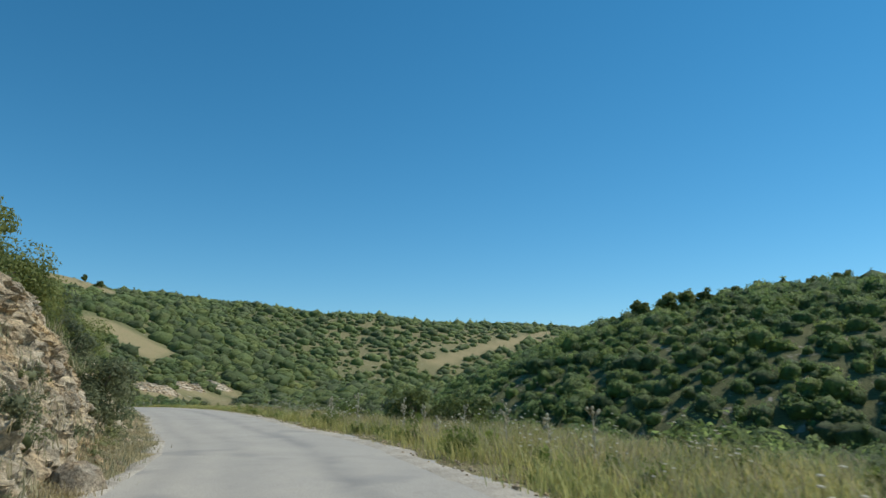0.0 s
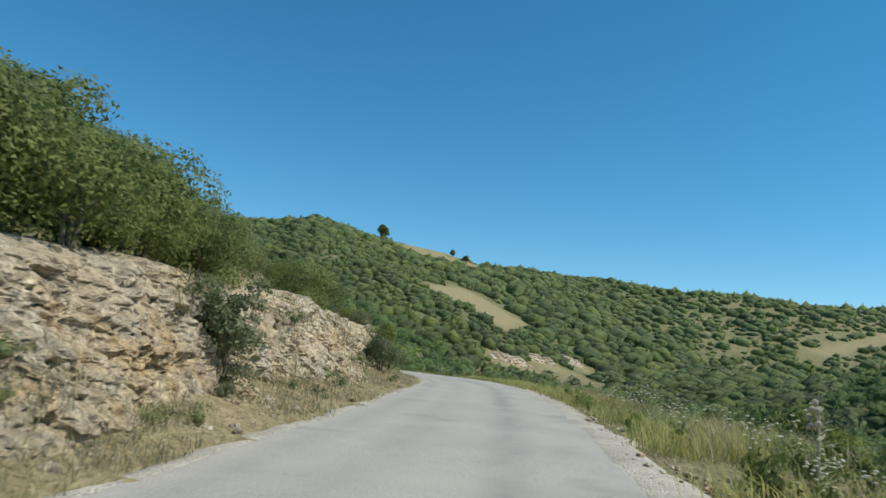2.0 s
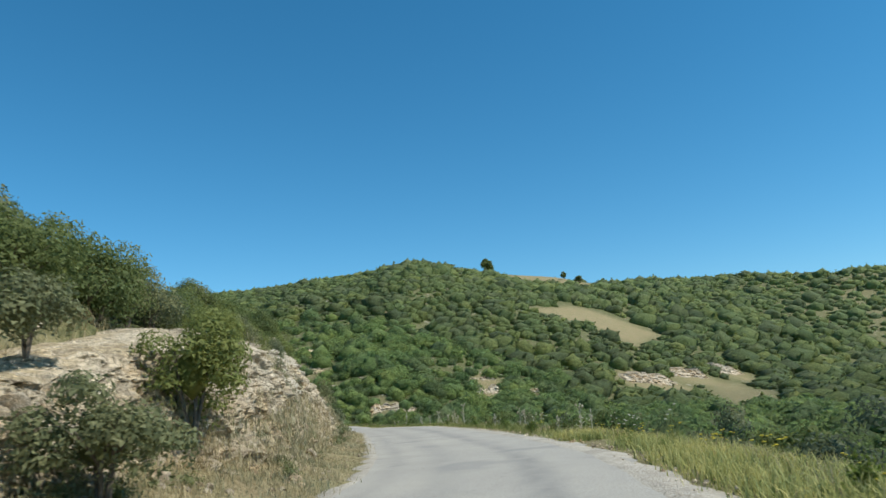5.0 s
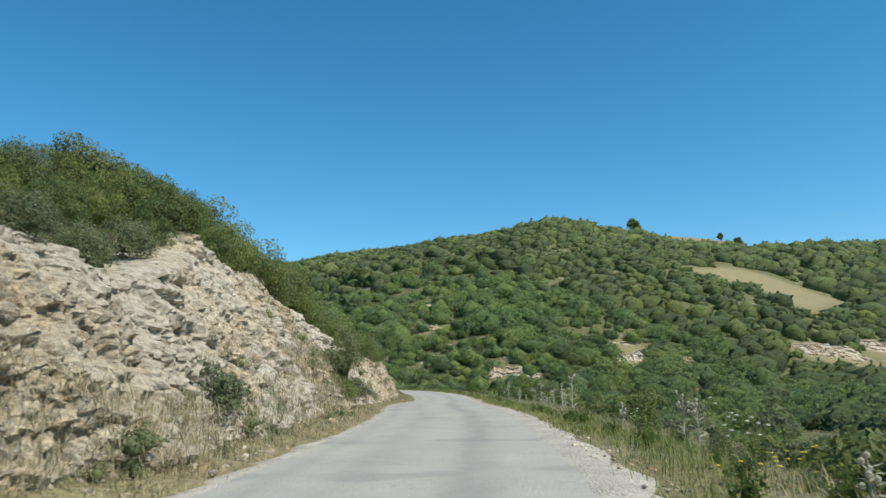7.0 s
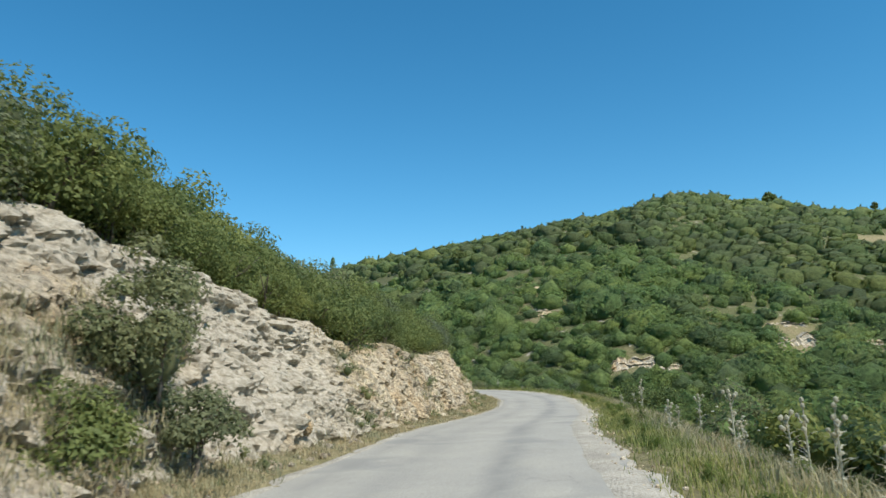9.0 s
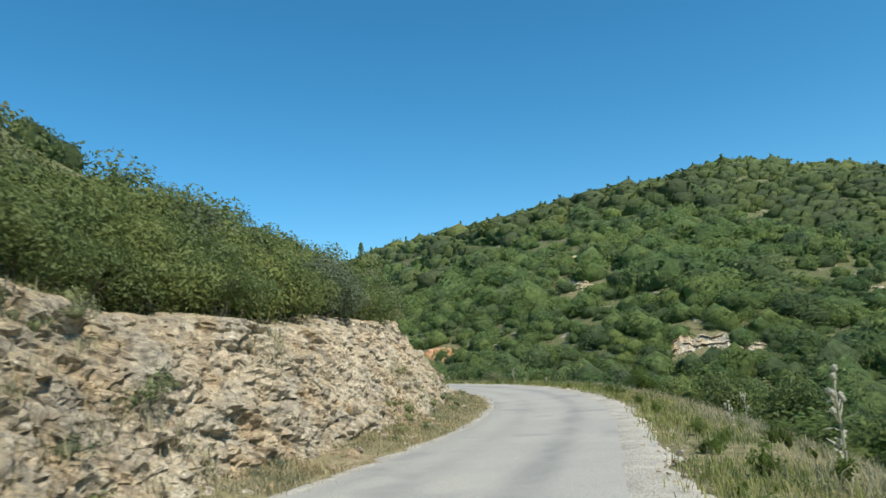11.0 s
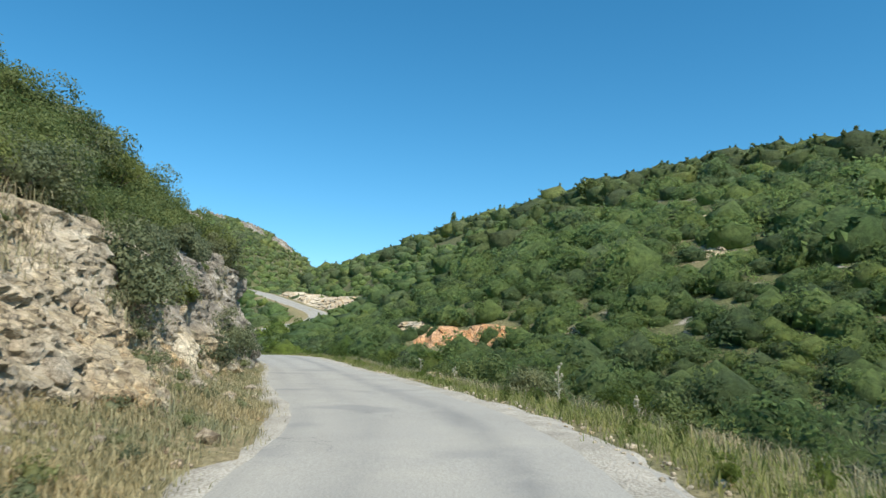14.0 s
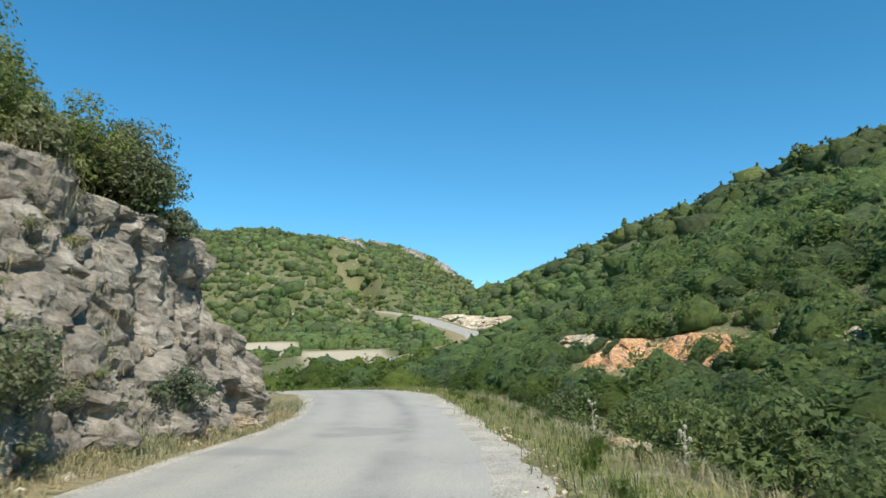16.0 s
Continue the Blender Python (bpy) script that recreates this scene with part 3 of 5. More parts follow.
tagged(new("gravel_edge", me), "crumbling pale gravel edge below the rock cut", "gravel shoulder", kind="structure")


# ---------------------------------------------------------------- rock cut beside the road
def cells(x, y, z, seed):
    """Blocks round scattered points: a value for each block, how near its border is, and a tilted plane over it."""
    i, j, k = np.floor(x), np.floor(y), np.floor(z)
    best, second, val, tilt = np.full(x.shape, 9.0), np.full(x.shape, 9.0), np.zeros(x.shape), np.zeros(x.shape)
    for a in (-1, 0, 1):
        for b in (-1, 0, 1):
            for c in (-1, 0, 1):
                h = np.sin((i + a) * 127.1 + (j + b) * 311.7 + (k + c) * 74.7 + seed) * 43758.5453
                r1 = h - np.floor(h)
                r2, r3, r4 = (r1 * 57.31) % 1, (r1 * 131.7) % 1, (r1 * 917.3) % 1
                dx, dz = x - (i + a + r1), z - (k + c + r3)
                q = dx**2 + (j + b + r2 - y) ** 2 + dz**2
                near = q < best
                second = np.where(near, best, np.minimum(second, q))
                val = np.where(near, r4, val)
                tilt = np.where(near, ((r4 * 13.7) % 1 - 0.5) * 2 * dx + ((r4 * 29.3) % 1 - 0.75) * 2 * dz, tilt)
                best = np.where(near, q, best)
    return val, np.sqrt(second) - np.sqrt(best), tilt


def ridged(x, y, seed):
    return 1 - 2 * np.abs(lattice(x, y, seed))


def rock_bank(s0, s1, step=0.066, rows=84):
    s = np.arange(s0, s1, step)
    hr, b = cut_height(s), cut_base(s)
    v = np.linspace(0, 1, rows)
    face = np.clip(v / 0.78, 0, 1)[None]
    ledge = np.clip((v - 0.78) / 0.22, 0, 1)[None]
    ends = (smooth(s0, s0 + 3, s) * smooth(s1, s1 - 2, s))[:, None]
    hr2 = hr[:, None] * (1 + 0.16 * lattice(s / 3.1, s * 0, 31)[:, None])
    up = -0.1 + (hr2 + 0.1) * (face**0.92) + ledge * 0.9 - 0.75 * ledge**2 - 0.5 * (1 - ends)
    back = b[:, None] + face * hr2 * cut_steep(s)[:, None] + ledge * 2.6
    loose = np.random.default_rng(19)
    S = s[:, None] + step * loose.uniform(-0.42, 0.42, up.shape)
    up = up + hr2 / rows * loose.uniform(-0.45, 0.45, up.shape) * (v > 0)
    Z = up + 0.14 * S + 0.3 * lattice(S / 2.4, up / 1.5, 15)
    cliff = smooth(152, 162, S)
    wx = 0.35 * lattice(S / 0.8, Z / 0.6, 51) + 0.12 * lattice(S / 0.25, Z / 0.2, 52)
    wz = 0.3 * lattice(S / 0.9, Z / 0.6, 53) + 0.1 * lattice(S / 0.25, Z / 0.2, 54)
    va, ea, ta = cells((S + wx) / 1.25, back / 1.2, (Z + wz) / 0.75, 1.0)
    vb, eb, tb = cells((S + wx) / 0.5, back / 0.5, (Z + wz) / 0.32, 2.0)
    vc, _, tc = cells((S + 0.5 * wx) / 0.28, back / 0.35, (Z + 0.5 * wz) / 0.2, 3.0)
    crumble = 0.12 * ridged(S / 0.95 + 0.4 * wz, Z / 0.6, 55) + 0.08 * ridged((S + wz) / 0.42, Z / 0.3, 56) + 0.05 * ridged(S / 0.2, (Z + wx) / 0.17, 57)
    vd, ed, td = cells(S / 3.4, back / 3.0, Z / 2.3, 6.0)
    bed = Z / 0.62 + 0.4 * lattice(S / 1.4, Z / 0.9, 16)
    beds = (bed - np.floor(bed)) * 0.08 * (1 - 0.8 * cliff) * (0.4 + 0.6 * smooth(-0.3, 0.4, lattice(S / 3.3, Z / 2, 17)))
    out = 0.4 * lattice(S / 7, Z / 4, 11) + 0.15 * lattice(S / 2.3, Z / 1.6, 12) + 0.04 * ta + 0.016 * tb + 0.01 * tc + 0.5 * crumble - beds
    wy = 0.5 * lattice(S / 1.1, Z / 0.8, 58)
    for j, (wide, deep_by) in enumerate(((1.5, 0.11), (0.75, 0.07), (0.38, 0.05), (0.19, 0.034), (0.1, 0.02))):
        out += deep_by * (2.2 * np.abs(lattice((S + 0.35 * Z + wy) / wide + 0.3 * wx, (Z - 0.3 * S + 0.4 * wx) / (0.62 * wide), 60 + j)) - 0.75)
    out += (va - 0.5) * 0.1 + (vb - 0.5) * 0.06 + (vc - 0.5) * 0.045 - 0.1 * smooth(0.08, 0, ea) - 0.07 * smooth(0.1, 0, eb) + 0.03 * lattice(S / 0.21, Z / 0.17, 13)
    out -= 0.2 * (vb > 0.97) * smooth(0.0, 0.12, eb)
    deep = smooth(2.3, 1.5, np.abs(S - 169.3)) * smooth(0.8, 1.2, up) * smooth(2.9, 2.4, up)
    out *= 1 + 0.3 * smooth(58, 66, S) * smooth(118, 110, S)
    fluted = 0.46 * (2 * np.abs(lattice(S / 1.5 + 0.4 * wz, Z / 4.2, 81)) - 0.7) + 0.16 * (2 * np.abs(lattice(S / 0.55 + 0.5 * wz, Z / 1.6, 82)) - 0.7)
    out = out * (1 - 0.35 * cliff) + cliff * (fluted + 0.3 * crumble + 0.2 * td + (vd - 0.5) * 0.25 - 0.2 * smooth(0.06, 0, ed) - 0.35 * deep)
    fade = smooth(0, 0.05, v)[None] * (0.35 + 0.65 * np.clip(hr / 2.5, 0, 1))[:, None] * (1 - 0.5 * ledge)
    lateral = -(back - out * fade)
    p = road_place(S.ravel(), lateral.ravel())
    p[:, 2] += (up + ((va - 0.5) * 0.1 + (vb - 0.5) * 0.06) * fade).ravel()
    return p, grid_faces(len(s), rows)[:, ::-1], S.ravel()


bank, f, bank_s = rock_bank(-14, 183.5)
me = mesh_of("rock_cut", bank, f, ROCK)
over_road = bank[:, 2] - road_place(bank_s, 0 * bank_s)[:, 2]
attribute(me, "pale", smooth(60, 80, bank_s) * smooth(124, 108, bank_s) * (0.35 + 0.65 * smooth(-0.6, 0.1, lattice(bank_s / 2.3, over_road / 1.3, 45))) + 0.3 * smooth(-0.1, 0.5, lattice(bank_s / 3.1, over_road / 1.1, 46)) * smooth(124, 108, bank_s) * smooth(80, 60, bank_s))
attribute(me, "grey", 0.18 * smooth(114, 124, bank_s) * smooth(158, 150, bank_s) + 0.85 * smooth(152, 164, bank_s) * smooth(0.9, 1.6, over_road + 0.5 * lattice(bank_s / 1.5, over_road, 44) + 1.2 * smooth(166, 172, bank_s)))
rock_cut = tagged(new("rock_cut", me), "blasted pale limestone rock cut with ochre stains", "rock face", kind="structure")


# ---------------------------------------------------------------- foliage
def ico(sub):
    bm = bmesh.new()
    bmesh.ops.create_icosphere(bm, subdivisions=sub, radius=1.0)
    v = np.array([q.co[:] for q in bm.verts])
    f = np.array([[q.index for q in t.verts] for t in bm.faces])
    bm.free()
    return v, f


def unit(v):
    return v / np.linalg.norm(v, axis=1)[:, None]


def leaves(rng, centres, radii, count, size, slim=0.55):
    """Pointed leaf sprays over the upper side of many small clumps, one triangle each."""
    k = rng.choice(len(centres), count, p=radii**2 / (radii**2).sum())
    d = rng.normal(size=(count, 3))
    d[:, 2] = np.where(rng.uniform(0, 1, count) < 0.72, np.abs(d[:, 2]), d[:, 2])
    d = unit(d)
    pos = centres[k] + d * (radii[k] * rng.uniform(0.62, 1.12, count))[:, None]
    n = unit(d + rng.normal(size=(count, 3)) * 0.42)
    u = unit(np.cross(n, rng.normal(size=(count, 3))))
    w = np.cross(n, u)
    sz = (size * rng.uniform(0.6, 1.4, count))[:, None]
    v = np.stack([pos - u * sz * 0.8 - w * sz * slim, pos + u * sz * 1.3, pos - u * sz * 0.5 + w * sz * slim * 1.2], 1).reshape(-1, 3)
    return v, np.arange(count)[:, None] * 3 + [0, 1, 2]


def crown(rng, rx, rz, clumps, count, size, low=-0.15, spread_in=0.35, heart=0.5, jag=0.16):
    """A crown of leafy clumps over an uneven dome, with a shaded heart inside. It stands on z = 0."""
    d = rng.normal(size=(clumps, 3))
    d[:, 2] = np.abs(d[:, 2]) * 0.9 + low
    d = unit(d)
    q = rng.uniform(spread_in, 0.8, clumps)[:, None]
    centres = d * q * (rx, rx, rz * 0.95) + (0, 0, rz * 0.34)
    radii = rng.uniform(0.26, 0.46, clumps) * rx
    iv, jf = ico(1)
    core = iv * (1 + jag * rng.normal(size=(len(iv), 1))) * (heart * rx, heart * rx, heart * rz) + (0, 0, rz * 0.45)
    v, f = leaves(rng, centres, radii, count, size)
    return np.vstack([core, v]), np.vstack([jf, f + len(core)])


def scatter_mesh(name, rng, places, sizes, shapes, mat, low=0.55, high=0.95):
    """Many shrubs joined into one mesh, each one of the shapes, turned and sized."""
    V, F, T, n = [], [], [], 0
    pick = rng.integers(0, len(shapes), len(places))
    for k, (sv, sf) in enumerate(shapes):
        at, sz = places[pick == k], sizes[pick == k]
        if not len(at):
            continue
        a = rng.uniform(0, 2 * np.pi, len(at))
        c, s = np.cos(a), np.sin(a)
        flat = rng.uniform(low, high, len(at))
        v = np.empty((len(at), len(sv), 3))
        v[..., 0] = (sv[None, :, 0] * c[:, None] - sv[None, :, 1] * s[:, None]) * sz[:, None] + at[:, None, 0]
        v[..., 1] = (sv[None, :, 0] * s[:, None] + sv[None, :, 1] * c[:, None]) * sz[:, None] + at[:, None, 1]
        v[..., 2] = sv[None, :, 2] * (sz * flat)[:, None] + at[:, None, 2]
        f = sf[None] + (np.arange(len(at)) * len(sv))[:, None, None] + n
        V.append(v.reshape(-1, 3))
        F.append(f.reshape(-1, 3))
        T.append(np.repeat(rng.uniform(0.05, 1.0, len(at)), len(sv)))
        n += v.shape[0] * v.shape[1]
    me = mesh_of(name, np.vstack(V), np.vstack(F), mat, True)
    attribute(me, "tint", np.concatenate(T))
    return me


def jitter_grid(rng, x0, x1, y0, y1, step):
    x, y = np.meshgrid(np.arange(x0, x1, step), np.arange(y0, y1, step))
    return np.stack([x.ravel(), y.ravel()], 1) + rng.uniform(-0.48, 0.48, (x.size, 2)) * step


def bare(xy):
    """How bare of shrubs the ground is: 0 grown over, 1 open."""
    x, y = xy[:, 0], xy[:, 1]
    b = smooth(0.55, 0.7, lattice(x / 7, y / 7, 21) * 0.65 + lattice(x / 29, y / 29, 22) * 0.5)
    for shape in (FIELD, TERRACE, PLOT, TRACK, RIDGE, GLADE):
        b = np.maximum(b, 6.0 * smooth(-3, 1, inside(xy, shape)))
    b = np.maximum(b, 2.2 * smooth(-3, 1, inside(xy, MEADOW)))
    for ox, oy, face, length, *_ in OUTCROPS:
        to = 0.2 if face == 213 else 0.3 if oy > 165 and ox > -120 else 0.05
        at = np.array([ox - math.sin(radians(face)) * to * length, oy + math.cos(radians(face)) * to * length])
        b = np.maximum(b, 6.0 * (np.linalg.norm(xy - at, axis=1) < (0.58 if ox < -240 or (oy > 205 and ox > -95) else 0.42 if oy > 165 and ox > -120 else 0.26) * length))
    return np.maximum(b, 1.1 * smooth(-30, 20, inside(xy, CLEARING)))


rng = np.random.default_rng(4)
lod_n = [crown(rng, 1.0, 1.05, 18, 1500, 0.042, heart=0.6) for _ in range(6)]
lod_a = [crown(rng, 1.0, 1.05, 14, 640, 0.062, heart=0.68) for _ in range(6)]
lod_b = [crown(rng, 1.0, 1.0, 12, 290, 0.085, heart=0.72) for _ in range(6)]


def puff(rng, count, size, tall=0.95):
    """A shrub seen from afar: a lobed leafy mass with sprays that fray its outline."""
    iv, jf = ico(1)
    v = iv.copy()
    for a in unit(rng.normal(size=(5, 3)) + (0, 0, 0.3)):
        v += iv * (0.34 * np.clip(iv @ a, 0, 1) ** 5)[:, None]
    v = v * (1 + 0.05 * rng.normal(size=(len(v), 1))) * (0.74, 0.74, 0.74 * tall) + (0, 0, 0.42 * tall)
    k = rng.choice(len(v), count)
    d = unit(iv[k] + rng.normal(size=(count, 3)) * 0.3)
    d[:, 2] = np.abs(d[:, 2])
    pos = (v[k] - (0, 0, 0.42 * tall)) * rng.uniform(0.9, 1.12, (count, 1)) + (0, 0, 0.42 * tall)
    n = unit(d + rng.normal(size=(count, 3)) * 0.45)
    u = unit(np.cross(n, rng.normal(size=(count, 3))))
    w = np.cross(n, u)
    sz = (size * rng.uniform(0.6, 1.4, count))[:, None]
    t = np.stack([pos - u * sz * 0.8 - w * sz * 0.6, pos + u * sz * 1.2, pos - u * sz * 0.5 + w * sz * 0.7], 1).reshape(-1, 3)
    return np.vstack([v, t]), np.vstack([jf, np.arange(count)[:, None] * 3 + [0, 1, 2] + len(v)])


lod_c = [puff(rng, 190, 0.09) for _ in range(8)]
lod_d = [puff(rng, 44, 0.13, 0.9) for _ in range(8)]
lod_e = [puff(rng, 14, 0.14, 0.8) for _ in range(6)]


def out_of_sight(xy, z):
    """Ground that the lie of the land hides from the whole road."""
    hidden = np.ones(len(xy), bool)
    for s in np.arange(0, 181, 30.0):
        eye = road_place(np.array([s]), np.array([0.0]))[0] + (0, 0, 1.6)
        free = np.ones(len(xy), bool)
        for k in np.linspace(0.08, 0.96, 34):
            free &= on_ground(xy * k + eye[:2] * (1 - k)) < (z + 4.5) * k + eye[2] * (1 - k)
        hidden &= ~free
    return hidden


def grow(name, label, area, step, size, shapes, keep, mat=None, low=0.55, high=0.95):
    xy = jitter_grid(rng, *area, step)
    s, d, _ = to_road(xy)
    ok = keep(xy, s, d) & (rng.uniform(0, 1, len(xy)) > bare(xy) * np.where(np.abs(d) < 150, 0.3, 0.45))
    # nothing grows behind the spur where the valley's head is closed off
    ok &= ~((xy[:, 0] > 20) & (xy[:, 1] < 0.8 * xy[:, 0] + 20))
    xy = xy[ok]
    z = on_ground(xy)
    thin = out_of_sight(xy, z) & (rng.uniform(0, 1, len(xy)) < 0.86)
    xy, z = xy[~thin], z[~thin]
    sizes = size * (0.45 + 1.1 * rng.uniform(0, 1, len(xy)) ** 1.5) * (1 + 0.25 * lattice(xy[:, 0] / 14, xy[:, 1] / 14, 25))
    sizes *= 1 - 0.25 * smooth(-280, -335, xy[:, 0])
    me = scatter_mesh(name, rng, np.c_[xy, z - 0.25 * sizes], sizes, shapes, mat or SCRUB, low, high)
    return tagged(new(name, me), label, "shrubs", kind="stuff")


out_left = lambda xy: inside(xy, FOOT_LEFT) < 0
in_left = lambda xy, lo, hi: (inside(xy, FOOT_LEFT) > lo) & (inside(xy, FOOT_LEFT) < hi)
grow("valley_shrubs", "dense green oak scrub on the slope below the road", (-170, 50, 0, 200), 2.4, 1.7, lod_n,
     lambda xy, s, d: (d > np.where(s < 30, 11.0, 8.0)) & (d <= 14) & (s > -10) & (s < 190) & out_left(xy))
grow("valley_shrubs", "dense dark green oak scrub below the road", (-170, 50, 0, 200), 2.5, 2.15, lod_a,
     lambda xy, s, d: (d > 14.0) & (d <= 26) & (s < 190) & out_left(xy))
grow("slope_shrubs", "dense green scrub low on the slopes across the valley", (-175, -60, 60, 220), 2.6, 2.3, lod_a,
     lambda xy, s, d: (d > 26) & (d <= 40) & (s > 100) & (s < 234) & out_left(xy) & (inside(xy, FOOT_RIGHT) < 4))
grow("slope_shrubs", "dense green scrub on the slopes across the valley", (-260, 120, -20, 260), 2.7, 2.55, lod_b,
     lambda xy, s, d: (d > np.where(s > 100, 40, 26)) & (d <= 72) & (s < 234) & out_left(xy) & (inside(xy, FOOT_RIGHT) < 4))
grow("slope_shrubs", "rounded grey-green oak bushes on the hill across the valley", (-20, 130, 20, 330), 2.7, 2.0, lod_b,
     lambda xy, s, d: (d > 26) & (inside(xy, FOOT_RIGHT) >= 4) & (inside(xy, FOOT_RIGHT) < 70), None, 0.7, 1.05)
grow("slope_shrubs", "dense green scrub along the foot of the hillside", (-165, -92, 128, 185), 2.3, 1.75, lod_a,
     lambda xy, s, d: (d > 12) & (inside(xy, FOOT_MAIN) > -12) & (inside(xy, FOOT_MAIN) < 12))
grow("field_shrubs", "green scrub and hedges on the valley floor", (-430, -120, 20, 175), 3.4, 2.3, lod_c,
     lambda xy, s, d: (np.abs(d) > np.where(s > 296, 5.5, 9)) & (np.abs(d) < 42) & (s > 232) & out_left(xy))
grow("hedge", "bright green leafy hedge beyond the bend of the road", (-180, -115, 70, 150), 2.1, 2.0, lod_a,
     lambda xy, s, d: (np.abs(d) > 4.6) & (np.abs(d) < 12) & (s >= 193) & (s <= 226) & out_left(xy) & ((d > 0) | (s > 199)), LUSH)
grow("valley_shrubs", "dense green scrub beyond the bend of the road", (-200, -115, 60, 165), 2.0, 1.6, lod_b,
     lambda xy, s, d: (np.abs(d) > 9.5) & (np.abs(d) < 30) & (s >= 188) & (s <= 236) & out_left(xy))
grow("hedge", "tall green hedge along the road on the valley floor", (-215, -165, 95, 140), 1.9, 2.0, lod_b,
     lambda xy, s, d: (d > 4.2) & (d < 10) & (s >= 234) & (s <= 287), LUSH)
grow("bank_shrubs", "dense dark green scrub crowding the cliff's top", (-135, -90, 80, 130), 1.6, 1.05, lod_a,
     lambda xy, s, d: in_left(xy, 2.6, 8.2) & (s > 157))
grow("bank_shrubs", "dense green scrub on the slope over the rock cut", (-135, 40, -20, 130), 1.85, 1.15, lod_a,
     lambda xy, s, d: in_left(xy, 8, 16) & ((s < 38) | (s > 66) | in_left(xy, 11, 16)))
grow("bank_shrubs", "green scrub higher on the slope over the rock cut", (-135, 40, -20, 130), 2.6, 1.6, lod_b,
     lambda xy, s, d: in_left(xy, 16, 34))
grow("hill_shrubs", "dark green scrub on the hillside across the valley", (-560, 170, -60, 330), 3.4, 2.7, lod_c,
     lambda xy, s, d: (np.abs(d) > np.where(s > 234, 40, 72)) & (np.abs(d) <= 165) & out_left(xy) & (inside(xy, FOOT_RIGHT) < 4), SCRUB_FAR)
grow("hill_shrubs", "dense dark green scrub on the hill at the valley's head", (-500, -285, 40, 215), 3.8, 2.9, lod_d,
     lambda xy, s, d: (np.abs(d) > 7) & out_left(xy), SCRUB_FAR)
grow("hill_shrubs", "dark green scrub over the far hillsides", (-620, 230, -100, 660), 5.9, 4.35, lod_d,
     lambda xy, s, d: (np.abs(d) > 165) & out_left(xy), SCRUB_FAR)
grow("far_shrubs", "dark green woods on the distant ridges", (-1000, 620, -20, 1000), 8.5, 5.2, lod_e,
     lambda xy, s, d: ((xy[:, 0] < -620) | (xy[:, 0] > 230) | (xy[:, 1] > 660)), SCRUB_FAR)


def tapered(path, radii, sides=7):
    """A tube along a path."""
    V, F = [], []
    p = np.array(path, float)
    for k, (c, r) in enumerate(zip(p, radii)):
        a = np.arange(sides) * 2 * np.pi / sides
        V.append(c + np.stack([np.cos(a) * r, np.sin(a) * r, np.zeros(sides)], 1))
        if k:
            i, j = np.arange(sides), (np.arange(sides) + 1) % sides
            o = (k - 1) * sides
            F += [np.stack([o + i, o + j, o + sides + j], 1), np.stack([o + i, o + sides + j, o + sides + i], 1)]
    return np.vstack(V), np.vstack(F)


def trunk_mesh(rng, height_m, rx, stems):
    V, F, n = [], [], 0
    for _ in range(stems):
        a = rng.uniform(0, 6.28)
        lean = rng.uniform(0.15, 0.55) * rx
        top = np.array([math.cos(a) * lean, math.sin(a) * lean, height_m * rng.uniform(0.75, 1.0)])
        mid = top * (0.4, 0.4, 0.5) + rng.normal(size=3) * 0.05 * rx
        v, f = tapered([(0.04 * math.cos(a), 0.04 * math.sin(a), -0.15), mid, top], [0.035 * rx, 0.028 * rx, 0.01 * rx])
        V.append(v)
        F.append(f + n)
        n += len(v)
        for _ in range(2):
            b = a + rng.uniform(-1.4, 1.4)
            tip = mid + np.array([math.cos(b) * 0.6 * rx, math.sin(b) * 0.6 * rx, 0.4 * height_m])
            v, f = tapered([mid, (mid + tip) / 2 + rng.normal(size=3) * 0.04 * rx, tip], [0.02 * rx, 0.014 * rx, 0.006 * rx], 5)
            V.append(v)
            F.append(f + n)
            n += len(v)
    return np.vstack(V), np.vstack(F)


def make_bush(name, seed, rx, rz, clumps, count, leaf, mat, label, category, group="", stem=0.12, stems=4, slim_in=0.35, low=-0.45):
    """A shrub or small tree: several stems and a crown. Stands at the origin; moved by its Empty."""
    r = np.random.default_rng(seed)
    root = tagged(new(name), label, category, group)
    v, f = trunk_mesh(r, stem + rz * 0.75, rx, stems)
    part("trunk", mesh_of("trunk", v, f, BARK), root)
    v, f = crown(r, rx, rz, clumps, count, leaf, low, slim_in, 0.3)
    part("crown", mesh_of("crown", v + (0, 0, stem), f, mat, True), root)
    return root


def stand(s, d, sink=0.05, z=None):
    p = road_place(np.array([s]), np.array([d]))[0]
    return (p[0], p[1], (on_ground(p[None, :2])[0] if z is None else p[2] + z) - sink)


def on_rock(place):
    """The place lifted to the rock's ledge where that lies over the ground."""
    near = np.linalg.norm(bank[:, :2] - np.array(place[:2]), axis=1) < 0.35
    return (place[0], place[1], max(place[2], float(np.median(bank[near, 2])) - 0.15)) if near.any() else place


def put(root, place, turn=0.0, size=1.0):
    root.matrix_basis = Matrix.LocRotScale(place, Euler((0, 0, turn)), (size,) * 3)
    return root


